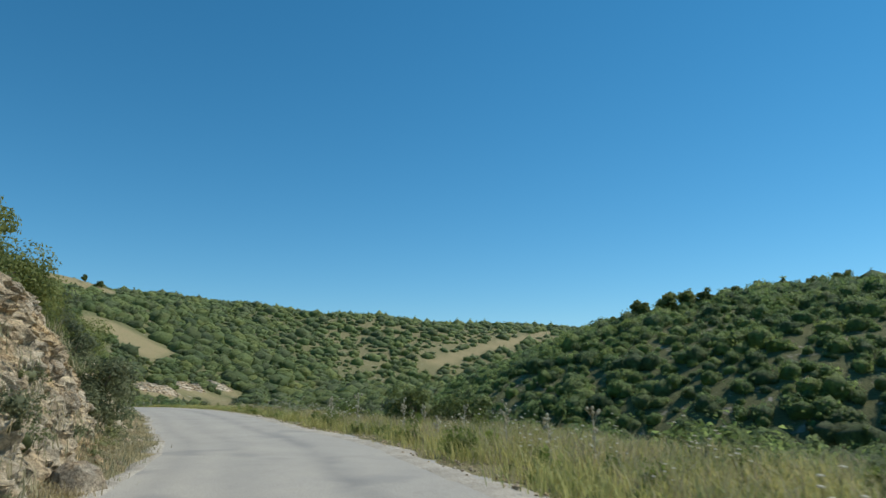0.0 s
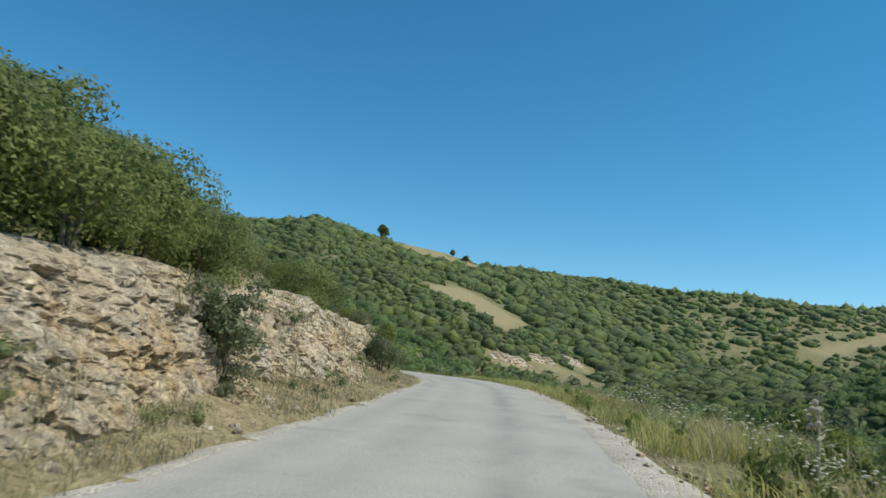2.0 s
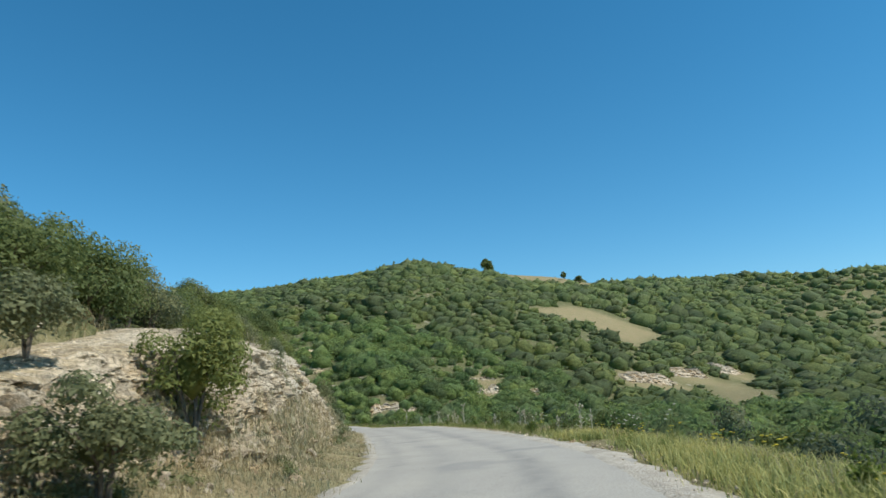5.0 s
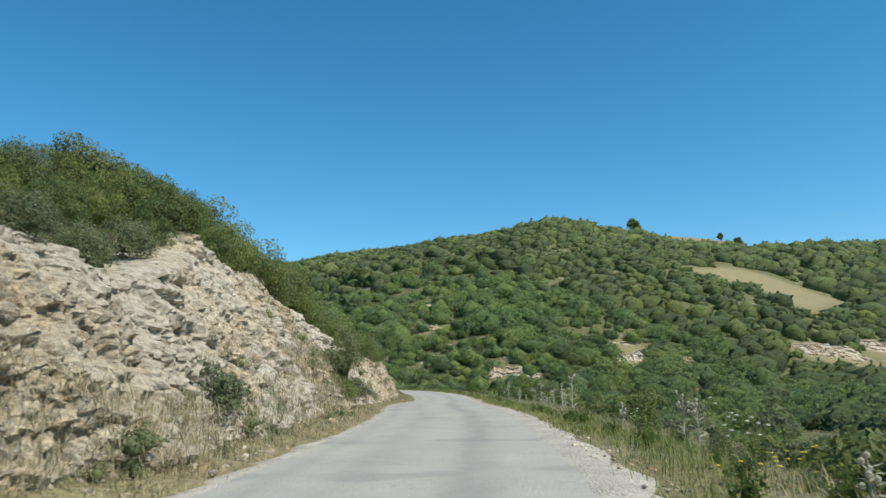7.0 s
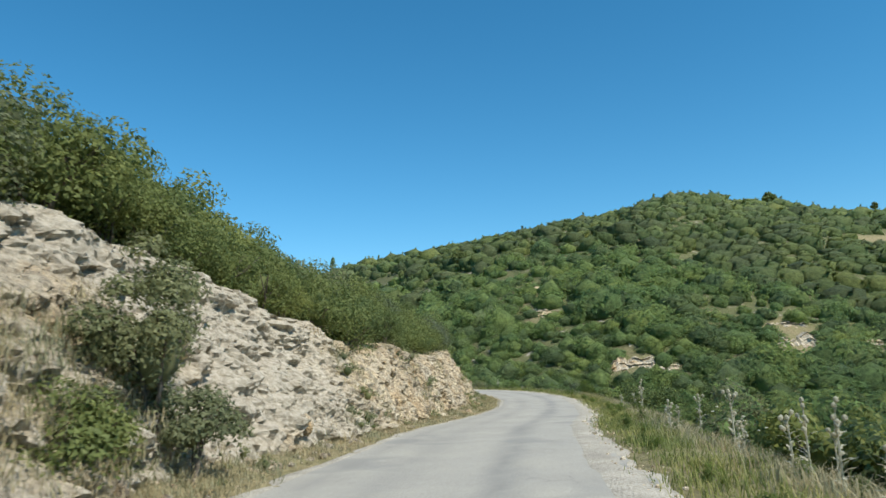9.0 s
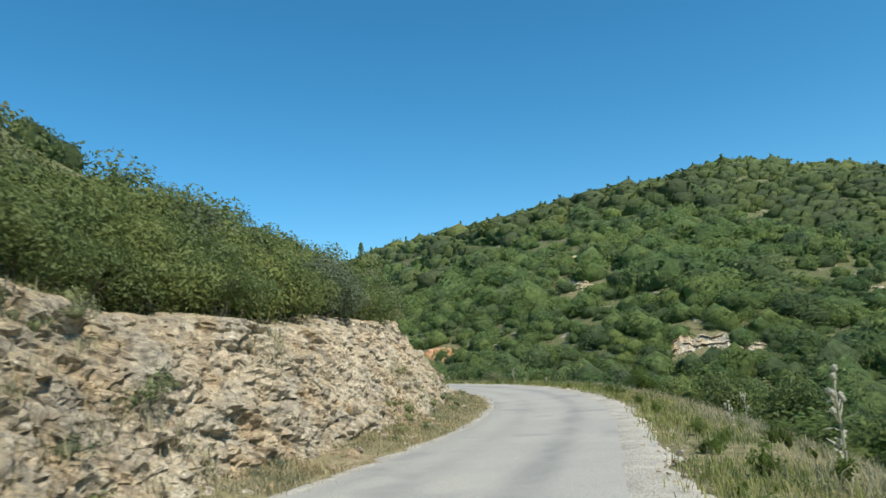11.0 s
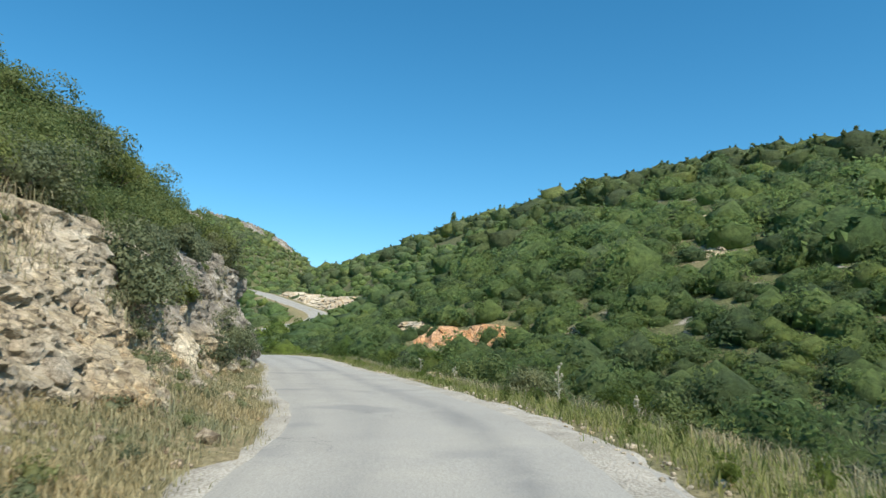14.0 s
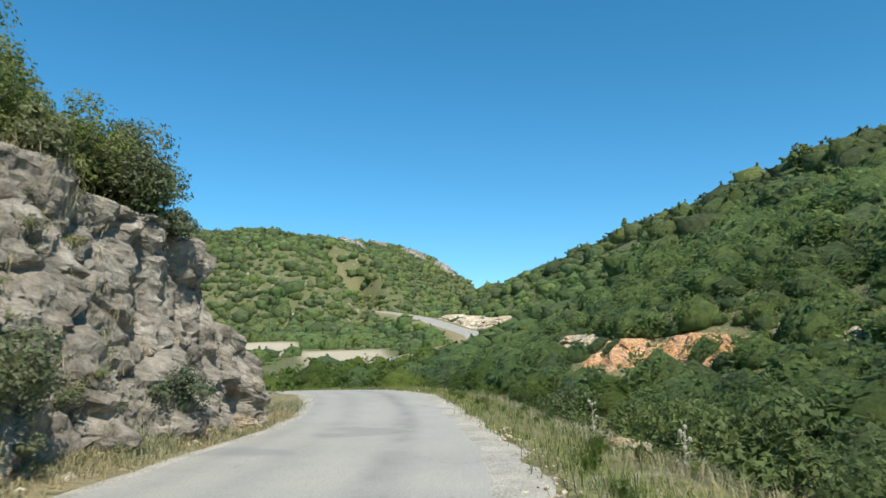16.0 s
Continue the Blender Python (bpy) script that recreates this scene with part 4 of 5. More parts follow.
# bushes along the foot of the cut and on its ledges: chainage, offset, radius, crown height, leaves, height over the road or None
BUSHES = [
    (11.6, -5.5, 1.15, 1.5, OAK, "dense green oak bush on top of the rock cut", 2.9),
    (13.8, -5.6, 1.0, 1.1, OAK, "green oak bush on top of the rock cut", 2.6),
    (17.9, -4.2, 1.2, 1.7, OLIVE, "grey-green wild olive bush leaning at the rock cut", None),
    (22.6, -5.4, 1.05, 2.3, OLIVE, "tall grey-green wild olive at the foot of the rocks", 1.1),
    (34.2, -4.4, 0.85, 1.9, OLIVE, "slim grey-green wild olive before the pale rock", 0.5),
    (34.5, -7.4, 1.7, 1.7, OAK, "large dense green oak bush overhanging the rocks", None),
    (31.0, -7.8, 1.8, 1.7, OAK, "large dense green oak bush above the rocks", None),
    (46.6, -6.4, 1.7, 2.4, OAK, "broad green oak bush in a gap of the rock cut", 1.0),
    (55.3, -4.6, 1.2, 1.75, OLIVE, "grey-green bush on the verge below the rocks", None),
    (57.2, -7.3, 0.7, 1.1, OLIVE, "small grey-green bush on a ledge of the rock", None),
    (57.0, -9.4, 0.9, 1.1, OLIVE, "round grey bush on the dry slope over the rocks", None),
    (62.4, -6.3, 0.8, 0.85, OLIVE, "round grey bush on the dry slope over the rocks", 2.5),
    (61.3, -4.5, 1.05, 1.5, OLIVE, "grey-green bush at the end of the rocks", None),
    (65.1, -5.0, 1.1, 1.7, OAK, "green bush at the end of the rocks", 1.2),
    (87.0, -4.2, 0.65, 1.25, OLIVE, "small grey-green bush on the dry verge", None),
    (103.6, -4.1, 1.1, 2.2, OLIVE, "grey-green wild olive before the pale rock cut", 0.9),
    (104.0, -3.7, 0.75, 0.9, OLIVE, "low grey-green bush below the wild olive", 0.35),
    (101.7, -4.3, 1.0, 0.95, OAK, "low olive-green bush on the talus below the rocks", None),
    (109.5, -6.6, 0.9, 1.5, OAK, "green bush rooted in the rock cut", None),
    (157.4, -5.1, 1.2, 1.7, OLIVE, "round grey bush on the end of the rock cut", 1.3),
    (164.5, -6.0, 0.95, 1.4, OLIVE, "grey bush rooted high in the limestone cliff", None),
    (160.0, -6.4, 1.0, 1.3, OLIVE, "grey-green bush above the ochre slope", None),
    (163.0, -5.6, 0.9, 1.2, OLIVE, "grey bush on the upper rocks of the cliff", 2.8),
    (166.5, -5.3, 0.9, 1.0, OLIVE, "grey bush rooted high in the limestone cliff", 3.4),
    (169.5, -5.4, 1.0, 1.0, OLIVE, "grey-green bush rooted high in the limestone cliff", 3.7),
    (164.8, -4.1, 0.75, 1.15, OLIVE, "grey-green bush on the slope below the cliff", None),
    (170.5, 7.2, 1.3, 1.5, OLIVE, "grey-green bush below the road's edge", None),
    (151.5, 6.8, 1.0, 1.5, LUSH, "bright green leafy bush below the road's edge", None),
    (165.0, 8.6, 1.4, 1.6, LUSH, "bright green leafy bush below the road's edge", None),
    (53.0, -11.5, 0.9, 1.0, OLIVE, "round grey bush on the dry slope over the rocks", None),
    (60.0, -12.5, 1.0, 1.1, OLIVE, "round grey bush on the dry slope over the rocks", None),
    (65.0, -9.5, 1.1, 1.6, OAK, "green bush on the dry slope over the rocks", None),
    (176.7, -3.35, 0.8, 1.25, OLIVE, "grey bush at the foot of the limestone cliff", None),
    (171.2, -3.7, 1.15, 1.7, OLIVE, "broad grey-green bush at the foot of the limestone cliff", 0.4),
    (172.4, -6.2, 1.2, 1.5, OLIVE, "bare grey bush on the slope over the limestone cliff", None),
    (170.4, -6.8, 1.2, 1.5, OLIVE, "bare grey bush on the slope over the limestone cliff", None),
    (177.0, -5.4, 1.5, 2.0, OAK, "dark green bush on top of the limestone cliff", 3.6),
    (175.0, -6.6, 1.7, 2.2, OAK, "broad dark green bush on top of the limestone cliff", 3.8),
    (177.4, -4.9, 0.85, 2.2, OLIVE, "slender grey-green tree on top of the limestone cliff", 3.9),
]
for k, (s, d, rx, rz, mat, label, over) in enumerate(BUSHES):
    b = make_bush("bush", 100 + k, rx, rz, 16, int(min(4200 * rx * max(rx, 0.6 * rz) + 900, 15000)), 0.034 + 0.005 * rx, mat, label, "bush", stem=0.1 * rz, stems=4, low=-0.3)
    put(b, stand(s, d, z=over))

# bushes rooted on the ledges of the cliff: chainage, share of the height, radius
for k, (s, share, rx) in enumerate([(152.5, 0.7, 0.5), (158.5, 0.5, 0.55), (161.0, 0.72, 0.6), (163.5, 0.5, 0.4), (165.5, 0.7, 0.6), (167.0, 0.45, 0.5), (171.5, 0.6, 0.45), (174.0, 0.76, 0.6), (177.5, 0.74, 0.55)]):
    i = int(np.argmin(np.abs(bank_s - s) * 10 + np.abs((np.arange(len(bank)) % 84) / 84 - share)))
    b = make_bush("bush", 140 + k, rx, 1.25 * rx, 12, int(3600 * rx), 0.042, OLIVE if k % 3 else OAK, "grey-green bush rooted on a ledge of the cliff" if k % 3 else "small green oak bush rooted on a ledge of the cliff", "bush", stem=0.05, stems=3)
    put(b, tuple(bank[i] - (0, 0, 0.12)))

# bushes and small trees crowding the top of the cut
protos = [
    make_bush("shrub", 201, 1.0, 1.3, 24, 6200, 0.030, OAK, "dense green oak shrub above the rock cut", "shrub", "shrubs above the rock cut"),
    make_bush("shrub", 202, 1.0, 1.05, 24, 6200, 0.030, OAK, "dense green oak shrub above the rock cut", "shrub", "shrubs above the rock cut"),
    make_bush("shrub", 203, 1.0, 1.5, 24, 6200, 0.030, OAK, "tall green oak shrub above the rock cut", "shrub", "shrubs above the rock cut"),
    make_bush("shrub", 204, 1.0, 1.15, 24, 6200, 0.030, OLIVE, "grey-green shrub above the rock cut", "shrub", "shrubs above the rock cut"),
]
tops = [max(v.co.z for v in p.children[1].data.vertices) for p in protos]


def canopy(s):
    """How tall the scrub over the cut stands."""
    return float(table(s, [(-10, 2.2), (8, 2.0), (14, 1.6), (22, 1.7), (30, 1.75), (38, 1.7), (46, 1.7), (52, 1.6), (66, 1.3), (74, 1.1), (82, 1.0), (90, 1.0), (97, 1.8), (104, 2.0), (116, 2.0), (124, 1.7), (132, 1.75), (147, 1.85), (154, 1.25), (160, 1.4), (172, 1.6), (180, 1.8)]))


r = np.random.default_rng(8)
first = set()
for s in np.arange(-10, 179, 1.6):
    for row, lo, hi in ((0, 0.7, 1.5), (1, 2.5, 3.6), (2, 4.6, 5.8)):
        if 39 < s < 66 and row == 0:
            continue
        if row == 0 and lattice(np.array([s / 7]), np.array([0.0]), 61)[0] < -0.35 and s < 70:
            continue
        k = int(r.choice(4, p=[0.35, 0.27, 0.23, 0.15]))
        d = -(float(cut_base(s) + cut_height(s) * cut_steep(s)) + r.uniform(lo, hi) + (4.0 if 41 < s < 65 else 0.0))
        size = canopy(s) * (0.72, 0.95, 1.0)[row] * r.uniform(0.82, 1.12) / tops[k]
        place = on_rock(stand(s + r.uniform(-0.6, 0.6), d, 0.1 * size))
        m = Matrix.LocRotScale(place, Euler((0, 0, r.uniform(0, 6.28))), None)
        if k in first:
            ob = copy_thing(protos[k], m)
            ob.scale = (size,) * 3
        else:
            first.add(k)
            put(protos[k], place, 0.0, size)

# bushes below the right-hand verge
low_protos = [make_bush("bush", 300 + k, 1.0, 1.2, 20, 3800, 0.049, (OAK, OLIVE, OAK)[k], ("green oak bush below the road's edge", "grey-green bush below the road's edge", "dense green bush below the road's edge")[k], "bush", "bushes below the road") for k in range(3)]
first = set()
for s in np.arange(26, 195, 2.5):
    k = int(r.choice(3))
    d = float(half_width(s)) + r.uniform(4.6, 8.0)
    size = r.uniform(0.9, 1.8)
    place = stand(s + r.uniform(-0.8, 0.8), d, 0.3 * size)
    m = Matrix.LocRotScale(place, Euler((0, 0, r.uniform(0, 6.28))), None)
    if k in first:
        ob = copy_thing(low_protos[k], m)
        ob.scale = (size,) * 3
    else:
        first.add(k)
        put(low_protos[k], place, 0.0, size)


# ---------------------------------------------------------------- grass
def blades(name, rng, base, tall, mat, label):
    """Bent blades of grass standing on the places given."""
    n = len(base)
    a, lean = rng.uniform(0, 2 * np.pi, n), rng.uniform(0.25, 1.1, n)
    h = tall * rng.uniform(0.45, 1.3, n)
    w = 0.004 + 0.006 * rng.uniform(0, 1, n)
    dx, dy = np.cos(a), np.sin(a)
    side = np.c_[-dy * w, dx * w, np.zeros(n)]
    mid = base + np.c_[dx * h * lean * 0.35, dy * h * lean * 0.35, h * 0.6]
    tip = base + np.c_[dx * h * lean, dy * h * lean, h * (1.05 - 0.3 * lean)]
    v = np.stack([base - side, base + side, mid + side * 0.8, mid - side * 0.8, tip], 1).reshape(-1, 3)
    i = np.arange(n)[:, None] * 5
    f = np.concatenate([i + [0, 1, 2], i + [0, 2, 3], i + [3, 2, 4]], 0)
    return tagged(new(name, mesh_of(name, v, f, mat)), label, "grass", kind="stuff")


def on_verge(s, d):
    p = road_place(s, d)
    return np.c_[p[:, :2], on_ground(p[:, :2]) - 0.02]


def tufts(rng, n, s0, s1, lo, hi, per=14, spread_m=0.16):
    """Chainages and offsets in tufts between two offset functions."""
    s = rng.uniform(s0, s1, n)
    u = rng.uniform(0, 1, n)
    keep = lattice(s / 2.2, u * 3, 71) > -0.35
    s, u = s[keep], u[keep]
    d = lo(s) * (1 - u) + hi(s) * u
    s = np.repeat(s, per) + rng.normal(size=len(s) * per) * spread_m
    return s, np.repeat(d, per) + rng.normal(size=len(d) * per) * spread_m


rng = np.random.default_rng(12)
s, d = tufts(rng, 8200, -8, 128, lambda s: -half_width(s) - 0.12, lambda s: -cut_base(s) - 0.7, 8, 0.22)
blades("dry_grass", rng, on_verge(s, d), 0.21, DRY_GRASS, "straw-coloured dry grass along the foot of the rocks")
s, d = tufts(rng, 7500, 125, 190, lambda s: -half_width(s) - 0.12, lambda s: -cut_base(s) - 0.7, 8, 0.2)
blades("olive_grass", rng, on_verge(s, d), 0.19, OLIVE_GRASS, "soft olive-brown grass below the end of the rocks")
s, d = tufts(rng, 9500, -8, 76, lambda s: half_width(s) + 0.2, lambda s: half_width(s) + table(s, [(0, 8.0), (24, 8.0), (50, 6.0), (76, 2.2)]), 8, 0.2)
blades("yellow_grass", rng, on_verge(s, d), table(s, [(0, 0.5), (34, 0.5), (50, 0.44), (76, 0.33)]), YELLOW_GRASS, "long yellow-green grass on the road's outer verge")
s, d = tufts(rng, 6500, 30, 215, lambda s: half_width(s) + 0.15, lambda s: half_width(s) + table(s, [(30, 6.5), (60, 4.5), (90, 1.9), (215, 1.8)]), 8, 0.2)
blades("green_grass", rng, on_verge(s, d), 0.25, GREEN_GRASS, "green grass on the road's outer verge")
s, d = tufts(rng, 5200, 55, 215, lambda s: half_width(s) + 1.3, lambda s: half_width(s) + 4.4, 7, 0.2)
blades("dry_grass", rng, on_verge(s, d), 0.36, DRY_GRASS, "tall brown dry grass behind the green on the outer verge")
s, d = tufts(rng, 3400, -8, 60, lambda s: half_width(s) + 1.0, lambda s: half_width(s) + table(s, [(0, 8.0), (24, 8.0), (60, 4.5)]), 8, 0.15)
blades("dry_grass", rng, on_verge(s, d), 0.6, DRY_GRASS, "dry grass stalks among the green on the outer verge")

s, d = tufts(rng, 3300, 36, 70, lambda s: -cut_base(s) - cut_height(s) * cut_steep(s) - 0.6, lambda s: 0 * s - 19, 8, 0.25)
blades("dry_grass", rng, on_verge(s, d), 0.36, DRY_GRASS, "dry grass on the slope above the rocks")

# dry tufts and small grey bushes rooted in the rock
face = np.arange(len(bank)) % 84
height_share = face / 84.0
where = np.flatnonzero((face > 3) & (face < 75) & (bank_s > -8) & (bank_s < 176))
grown = lattice(bank_s[where] / 2.6, height_share[where] * 3.2, 91) + 0.5 * smooth(0.4, 0.05, height_share[where])
spots = rng.choice(where[grown > 0.22], 2600)
base = np.repeat(bank[spots], 9, 0) + rng.normal(size=(2600 * 9, 3)) * (0.12, 0.12, 0.05)
blades("dry_grass", rng, base, 0.24, DRY_GRASS, "dry grass tufts rooted among the broken rocks")
foot = np.flatnonzero((face > 1) & (height_share < 0.34 + 0.22 * lattice(bank_s / 4.0, bank_s * 0, 95)) & (bank_s > 64) & (bank_s < 104))
spots = rng.choice(foot, 2400)
base = np.repeat(bank[spots], 9, 0) + rng.normal(size=(2400 * 9, 3)) * (0.13, 0.13, 0.05)
blades("dry_grass", rng, base, 0.25, DRY_GRASS, "straw-coloured dry grass climbing the foot of the pale rocks")
spots = rng.choice(where[grown > 0.3], 280)
tuft_shapes = [crown(rng, 1.0, 1.1, 10, 260, 0.075, heart=0.35) for _ in range(4)]
me = scatter_mesh("rock_shrubs", rng, bank[spots] - (0, 0, 0.06), rng.uniform(0.14, 0.42, 280), tuft_shapes, OLIVE)
tagged(new("rock_shrubs", me), "small grey-green herbs and cushions rooted in the rock", "shrubs", kind="stuff")


# low leafy weeds in the verges
n = 420
s = rng.uniform(-6, 195, n)
d = half_width(s) + 0.5 + rng.uniform(0, 1, n) ** 1.3 * table(s, [(0, 4.5), (60, 3.6), (195, 2.6)])
me = scatter_mesh("weeds", rng, on_verge(s, d), rng.uniform(0.12, 0.36, n) * table(s, [(0, 1.25), (60, 1.1), (100, 0.8)]), tuft_shapes, LUSH, 0.7, 1.6)
tagged(new("weeds", me), "low green leafy weeds among the verge grass", "weeds", kind="stuff")
n = 260
s = rng.uniform(-6, 185, n)
d = -half_width(s) - 0.5 - rng.uniform(0, 1, n) * 1.6
me = scatter_mesh("weeds", rng, on_verge(s, d), rng.uniform(0.08, 0.26, n), tuft_shapes, OLIVE, 0.6, 1.3)
tagged(new("weeds", me), "small grey-green weeds in the dry grass below the rocks", "weeds", kind="stuff")


# ---------------------------------------------------------------- rock outcrops across the valley
def outcrop(place, face, length, tall, mat, label, seed, broken=1.0, category="rock outcrop"):
    """A broken bank cut into a slope, looking towards face (degrees to the left from +y), with a ledge running back."""
    n, m = max(20, int(length / 0.28)), 22
    u, v = np.meshgrid(np.linspace(-1, 1, n), np.linspace(0, 1, m))
    f = np.array([-math.sin(radians(face)), math.cos(radians(face))])
    t = np.array([f[1], -f[0]])
    rise, back = np.clip(v / 0.62, 0, 1), np.clip((v - 0.62) / 0.38, 0, 1)
    env = (1 - np.abs(u) ** 5) * (0.85 + 0.14 * lattice(u * length / 3.3, u * 0, seed) + 0.1 * lattice(u * length / 0.9, u * 0, seed + 9))
    out = 0.9 * tall * (1 - rise) - 2.2 * tall * back + 0.2 * ridged(u * length / 1.6, v * 2.2, seed + 1) + 0.16 * lattice(u * length / 0.6, v * 5, seed + 2) + 0.5 * lattice(u * length / 3.5, v * 0, seed + 3)
    va, ea, ta = cells(u * length / 1.9, u * 0, v * tall / 1.2, seed)
    vb, eb, tb = cells(u * length / 1.1, u * 0, v * tall / 0.7, seed + 3)
    out += 0.3 * (1 - broken) * np.abs(lattice(u * length / 0.7, v * 0.8, seed + 7))
    out += broken * (0.22 * ta + 0.12 * tb + 0.2 * (va - 0.5)) + 0.3 * broken * (np.abs(lattice(u * length / 0.9, v * tall / 0.35, seed + 5)) - 0.3) + 0.16 * broken * (np.abs(lattice(u * length / 0.4, v * tall / 0.2, seed + 6)) - 0.3)
    step = v * tall / 0.7 + 0.3 * lattice(u * length / 3.0, v, seed + 8)
    out -= 0.5 * broken * (step - np.floor(step))
    x = place[0] + t[0] * u * length / 2 + f[0] * out
    y = place[1] + t[1] * u * length / 2 + f[1] * out
    floor_z = on_ground(np.stack([x[0], y[0]], 1))[None]
    z = floor_z - 0.35 + tall * env * (rise**0.85 + 0.12 * back) + (0.1 * lattice(u * length / 0.7, v * 4, seed + 4) + 0.12 * (vb - 0.5)) * (v > 0)
    p = np.stack([x, y, z], -1).reshape(-1, 3)
    return tagged(new("rock_outcrop", mesh_of("rock_outcrop", p, grid_faces(m, n), mat)), label, category)


PALE = rock_material("pale_marl", (1.04, 1.0, 0.91))
CRAG = rock_material("grey_crag", (0.68, 0.71, 0.75))
for k, (x, y, face, length, tall, kind, label) in enumerate(OUTCROPS):
    outcrop((x, y), face, length, tall, {"earth": ORANGE, "pale": PALE, "rock": ROCK, "crag": CRAG}[kind], label, 300 + 7 * k, 0.25 if kind == "earth" else 1.0)


# ---------------------------------------------------------------- trees on the skyline
def lone_tree(place, rx, rz, seed, label):
    b = make_bush("tree", seed, rx, rz, 12, 900, 0.13 * rx, OAK, label, "tree", stem=0.35 * rz, stems=1, low=-0.15)
    xy = np.array([place], float)
    return put(b, (place[0], place[1], on_ground(xy)[0] - 0.3))


lone_tree((-345, 536), 7.0, 8.0, 401, "broad dark oak tree standing on the hilltop")
lone_tree((-371, 476), 7.0, 9.6, 402, "round dark oak tree on the crest of the hill")
lone_tree((-288.0, 558.0), 3.6, 4.8, 403, "round dark oak alone on the bare ridge")
lone_tree((-277, 560), 4.2, 3.4, 404, "low dark oak on the bare ridge")
lone_tree((-184, 177.5), 2.4, 2.7, 405, "dark oak rising over the scrub on the ridge")
for k, (x, y, rx, rz) in enumerate([(36, 176, 1.7, 2.6), (39.5, 175, 1.5, 2.4), (43, 165.5, 2.7, 3.5), (50, 165, 3.0, 3.2), (54, 167, 2.8, 3.0), (59, 168, 2.4, 2.4), (66.5, 171.5, 2.6, 2.3), (74, 174.5, 3.0, 2.3), (82, 178, 2.6, 2.0), (89, 179, 2.2, 2.2), (94, 175, 3.2, 2.4)]):
    lone_tree((x, y), rx, rz, 420 + k, "round dark oak tree on the ridge across the valley")


def pine(place, tall, seed, label):
    r = np.random.default_rng(seed)
    root = tagged(new("conifer"), label, "tree")
    v, f = tapered([(0, 0, -0.4), (0, 0, tall * 0.5), (0, 0, tall)], [0.18, 0.12, 0.02])
    part("trunk", mesh_of("trunk", v, f, BARK), root)
    k = r.uniform(0.12, 1.0, 60)
    a = r.uniform(0, 6.28, 60)
    rad = (1 - k) * tall * 0.34 + 0.15
    c = np.stack([np.cos(a) * rad * 0.6, np.sin(a) * rad * 0.6, k * tall], 1)
    v, f = leaves(r, c, np.full(60, tall * 0.075), 700, tall * 0.045, 0.35)
    part("crown", mesh_of("crown", v, f, SCRUB), root)
    return put(root, (place[0], place[1], on_ground(np.array([place], float))[0]))


pine((-323.3, 200.7), 9.0, 411, "dark pointed cypress standing over the ridge")
pine((-300, 196), 4.0, 412, "small dark conifer on the ridge")
pine((-268, 196), 3.5, 413, "small dark conifer on the ridge")


# ---------------------------------------------------------------- stones
def stone_mesh(seed):
    r = np.random.default_rng(seed)
    v, f = ico(2)
    n = unit(r.normal(size=(9, 3)))
    d = r.uniform(0.62, 0.95, 9)
    for a, b in zip(n, d):
        over = np.clip(v @ a - b, 0, None)
        v = v - over[:, None] * a
    v = v * r.uniform(0.7, 1.2, 3) * (1, 1, 0.75)
    return mesh_of("stone", v, f, STONE)


stones = [stone_mesh(500 + k) for k in range(7)]
r = np.random.default_rng(31)
for k in range(240):
    i = int(r.integers(0, len(bank)))
    row = i % 84
    if row < 2 or row > 58:
        continue
    ob = part("stone", stones[k % 7], rock_cut)
    sz = r.uniform(0.09, 0.24)
    ob.matrix_basis = Matrix.LocRotScale(bank[i], Euler(r.uniform(0, 6.28, 3)), (sz * r.uniform(0.8, 1.5), sz, sz * r.uniform(0.6, 1)))
boulders = [(118.3, -5.0, 0.95, "rounded grey boulder at the end of the rock cut"), (11.0, -3.0, 0.4, "yellowish limestone block at the road's edge"), (47.5, -4.6, 0.4, "fallen pale limestone block in the dry grass"),
            (176.0, 4.8, 0.42, "white limestone block on the grassy verge"), (177.6, 5.2, 0.3, "white limestone block on the grassy verge"), (161.5, -4.0, 0.26, "pale limestone block below the cliff"), (84.5, -4.6, 0.3, "fallen pale limestone block on the verge")]
for k, (s, d, sz, label) in enumerate(boulders):
    b = tagged(new("boulder", stones[k % 7]), label, "boulder")
    p = stand(s, d)
    b.matrix_basis = Matrix.LocRotScale((p[0], p[1], p[2] + 0.35 * sz), Euler((0.2, 0.1, 1.3 * k)), (sz * 1.4, sz, sz * 0.9))
# small rubble at the foot of the cut and along the gravel, joined
def rubble(name, n, s0, s1, lo, hi, size, label):
    r = np.random.default_rng(len(label))
    s = r.uniform(s0, s1, n)
    u = r.uniform(0, 1, n) ** 1.3
    d = lo(s) * (1 - u) + hi(s) * u
    p = road_place(s, d)
    z = np.maximum(on_ground(p[:, :2]), np.where(np.abs(d) < half_width(s) + 0.3, p[:, 2], -99))
    iv, jf = ico(1)
    sz = size * r.uniform(0.4, 1.5, n) * np.where(r.uniform(0, 1, n) > 0.93, 2.2, 1.0)
    shape = r.uniform(0.7, 1.3, (n, len(iv), 1)) * iv[None] * (1, 1, 0.7)
    v = shape * sz[:, None, None] + np.c_[p[:, :2], z + 0.15 * sz][:, None]
    f = jf[None] + (np.arange(n) * len(iv))[:, None, None]
    return tagged(new(name, mesh_of(name, v.reshape(-1, 3), f.reshape(-1, 3), STONE)), label, "stones", kind="stuff")


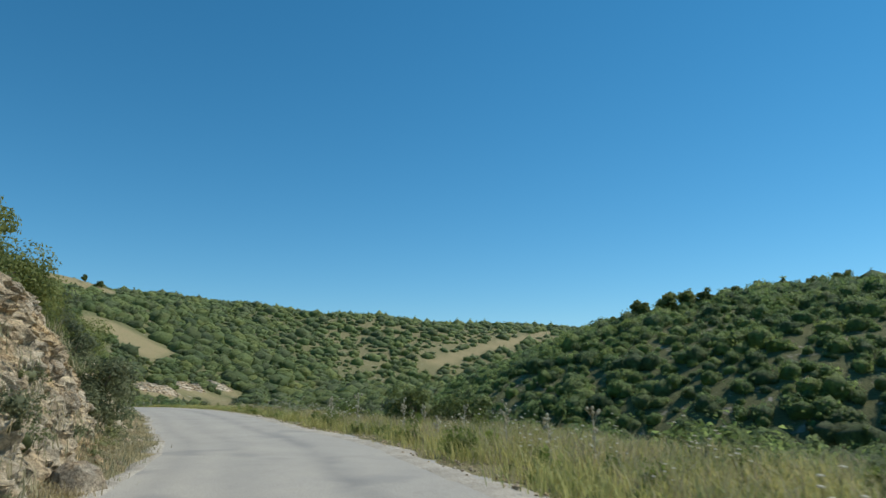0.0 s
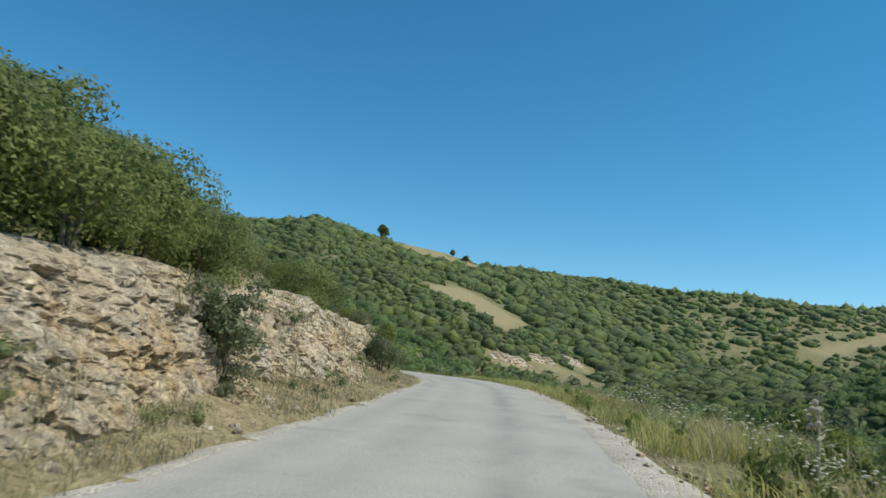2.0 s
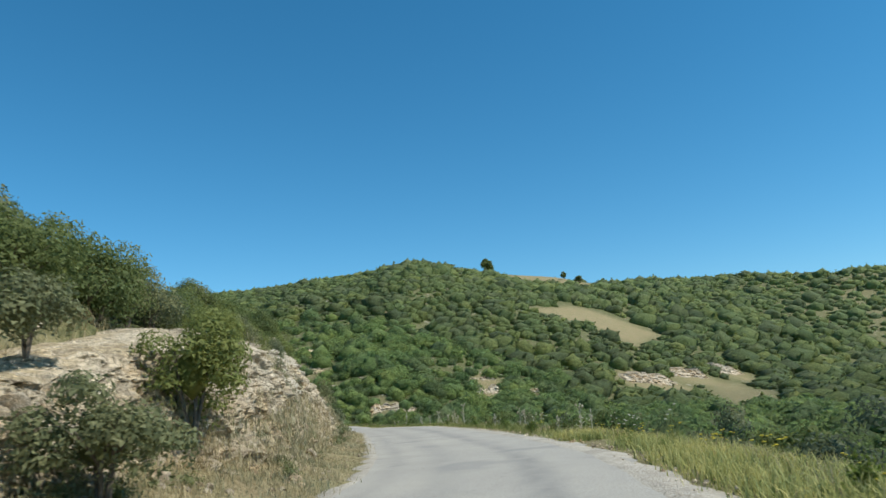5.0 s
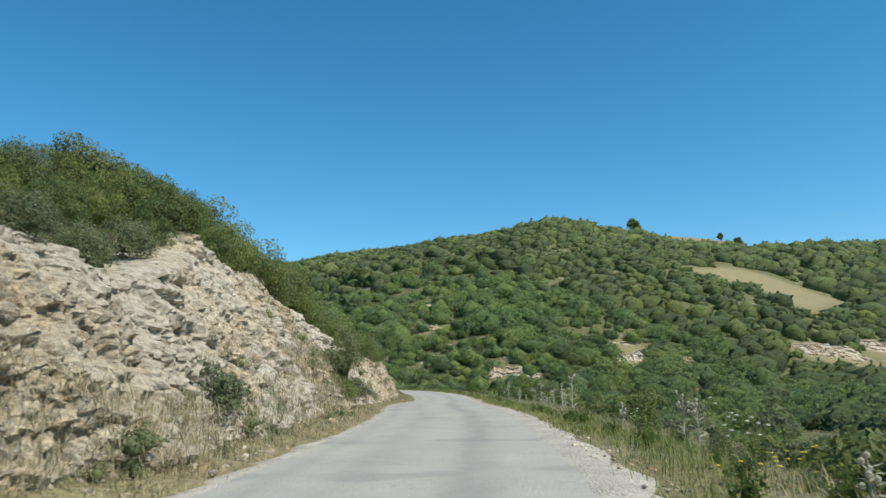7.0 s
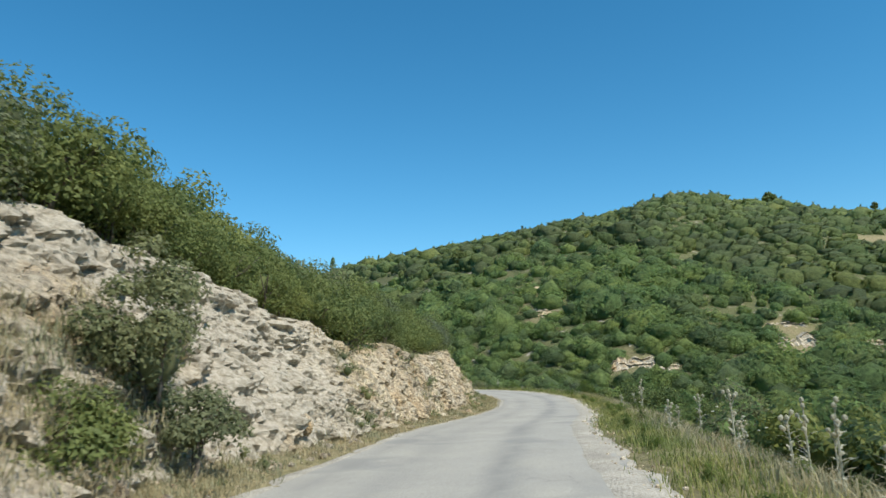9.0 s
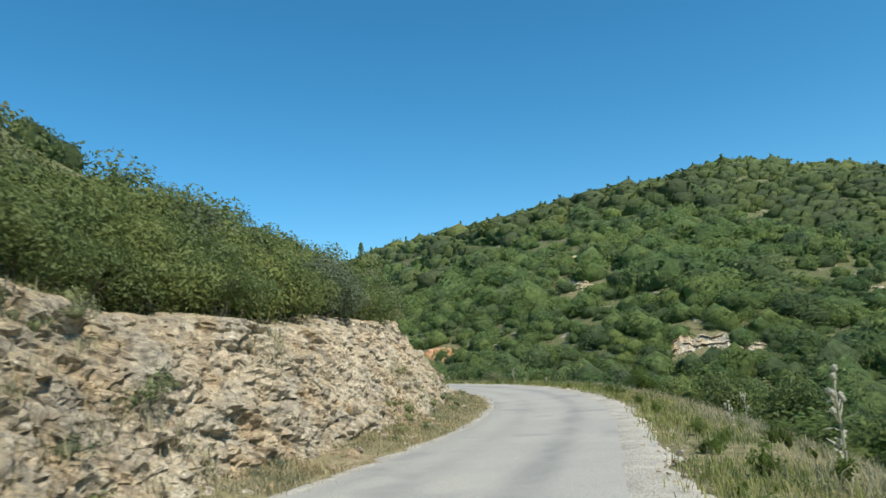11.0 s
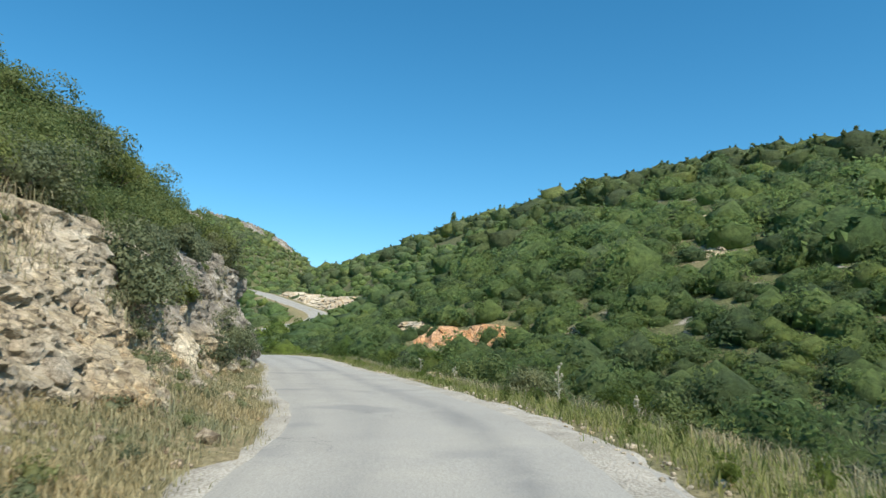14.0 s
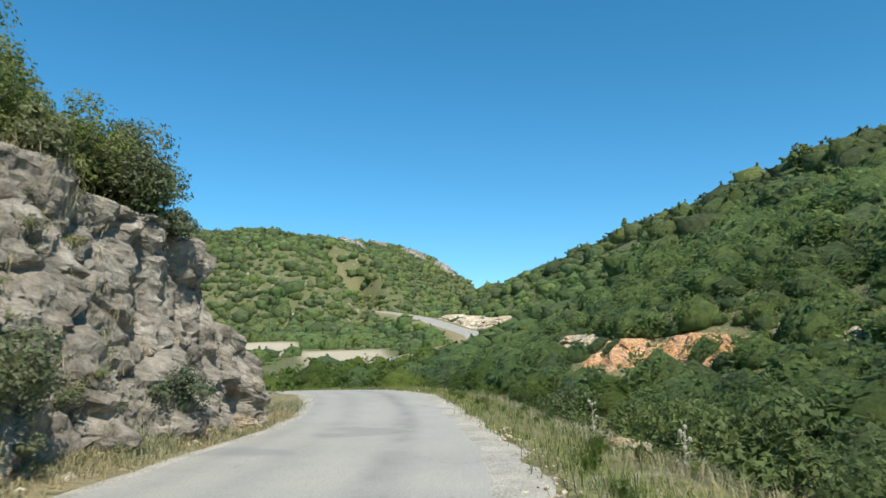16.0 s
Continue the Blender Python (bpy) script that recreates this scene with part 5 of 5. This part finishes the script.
rubble("rubble", 2200, -8, 182, lambda s: -cut_base(s) - 0.2, lambda s: -half_width(s) - 0.2, 0.06, "small pale limestone rubble below the rock cut")
rubble("rubble", 500, 46, 70, lambda s: -cut_base(s) - cut_height(s) * cut_steep(s) - 0.5, lambda s: 0 * s - 16, 0.09, "pale stones scattered on the dry slope")
rubble("gravel_stones", 1800, -8, 200, lambda s: half_width(s) + 0.5, lambda s: half_width(s) - 0.35, 0.028, "loose pale gravel stones at the asphalt's edge")


# ---------------------------------------------------------------- weeds on the outer verge
def weed_material(name, a, z):
    return grass_material(name, a, z)


STALK = weed_material("dry_thistle", (0.44, 0.41, 0.32), (0.66, 0.63, 0.53))
WHITE = weed_material("white_umbel", (0.62, 0.60, 0.52), (0.80, 0.78, 0.70))
YELLOW = weed_material("yellow_flower", (0.55, 0.48, 0.06), (0.75, 0.65, 0.12))


iv, jf = ico(1)
HEAD = mesh_of("seed_head", iv * (0.038, 0.038, 0.046), jf, STALK)


SPINY = mesh_of("leaf", np.array([(0, 0, 0), (0.05, 0.03, 0), (0.09, 0.012, 0.01), (0.14, 0.032, 0.0), (0.24, 0, -0.05), (0.13, -0.03, 0.0), (0.09, -0.012, 0.01), (0.045, -0.03, 0)]), np.array([(0, 1, 2), (0, 2, 6), (0, 6, 7), (2, 3, 4), (2, 4, 6), (6, 4, 5)]), STALK)


def thistle(seed, tall, label):
    """A dry thistle: a stalk, side branches, spiny leaves and seed heads."""
    r = np.random.default_rng(seed)
    root = tagged(new("thistle"), label, "thistle", "thistles on the verge")
    lean = r.normal(size=2) * 0.05
    path = [(lean[0] * k * tall, lean[1] * k * tall, k * tall) for k in (-0.03, 0.35, 0.7, 1.0)]
    v, f = tapered(path, [0.02, 0.018, 0.014, 0.009], 5)
    part("stalk", mesh_of("stalk", v, f, STALK), root)
    tips = [np.array(path[-1])]
    for _ in range(int(r.integers(4, 7))):
        k, a = r.uniform(0.4, 0.95), r.uniform(0, 6.28)
        b = np.array([lean[0] * k * tall, lean[1] * k * tall, k * tall])
        e = b + np.array([math.cos(a) * 0.13, math.sin(a) * 0.13, r.uniform(0.1, 0.25)]) * tall * 0.8
        v, f = tapered([b, (b + e) / 2 + (0, 0, -0.02), e], [0.011, 0.009, 0.006], 4)
        part("branch", mesh_of("branch", v, f, STALK), root)
        tips.append(e)
    for t in tips:
        ob = part("seed_head", HEAD, root)
        ob.location = t
    for k in np.linspace(0.06, 0.78, 12):
        ob = part("leaf", SPINY, root)
        ob.matrix_basis = Matrix.LocRotScale((lean[0] * k * tall, lean[1] * k * tall, k * tall), Euler((0, r.uniform(-0.9, -0.2), r.uniform(0, 6.28))), (1.25 - 0.6 * k,) * 3)
    return root


def umbel(seed, tall, mat, label, kind_name):
    """A wild flower: a few thin stems, each with a small flat head."""
    r = np.random.default_rng(seed)
    root = tagged(new(kind_name), label, "wild flower", "wild flowers on the verge")
    flower = mesh_of("flower_head", iv * (0.034, 0.034, 0.013), jf, mat)
    for _ in range(int(r.integers(4, 7))):
        a, d = r.uniform(0, 6.28), r.uniform(0.05, 0.35)
        top = np.array([math.cos(a) * d, math.sin(a) * d, tall * r.uniform(0.65, 1.1)])
        v, f = tapered([(0, 0, -0.03), top * (0.4, 0.4, 0.5), top], [0.005, 0.004, 0.003], 4)
        part("stem", mesh_of("stem", v, f, GREEN_GRASS), root)
        part("flower_head", flower, root).location = top
    return root


def sow(protos, spots, r):
    used = set()
    for k, (s, d) in enumerate(spots):
        j = k % len(protos)
        place = stand(s, d, 0.03)
        if j in used:
            ob = copy_thing(protos[j], pose(*place, 0, 0, r.uniform(0, 360)))
            ob.scale = (r.uniform(0.75, 1.25),) * 3
        else:
            used.add(j)
            put(protos[j], place, r.uniform(0, 6.28))


r = np.random.default_rng(77)
thistles = [thistle(600 + k, (1.05, 0.9, 1.15, 0.75)[k], "dry silvery-grey thistle with spiny seed heads on the verge") for k in range(4)]
spots = [(s + r.uniform(-0.8, 0.8), float(half_width(s)) + r.uniform(1.4, 3.4)) for s in
         [12, 14, 16.5, 19, 21, 22.5, 24, 25, 27, 31, 78, 80.5, 82, 88, 89.5, 91, 99, 101, 103, 104, 105, 106, 107, 108.5, 109.5, 110.5, 112, 114, 117, 120, 124, 131, 136, 160, 163, 175, 178]]
sow(thistles, spots, r)
flowers = [umbel(620 + k, (0.75, 0.9, 0.6)[k], WHITE, "wild carrot with small white flower heads on the verge", "wild_carrot") for k in range(3)]
spots = [(s, float(half_width(s)) + r.uniform(0.9, 2.7 if s > 26 else 6.5)) for s in list(r.uniform(4, 50, 90)) + list(r.uniform(50, 120, 14))]
sow(flowers, spots, r)
yellow = [umbel(640 + k, (0.5, 0.6)[k], YELLOW, "yellow wild flowers in the long verge grass", "yellow_flower") for k in range(2)]
spots = [(s, float(half_width(s)) + r.uniform(0.9, 3.6)) for s in r.uniform(44, 86, 40)]
sow(yellow, spots, r)
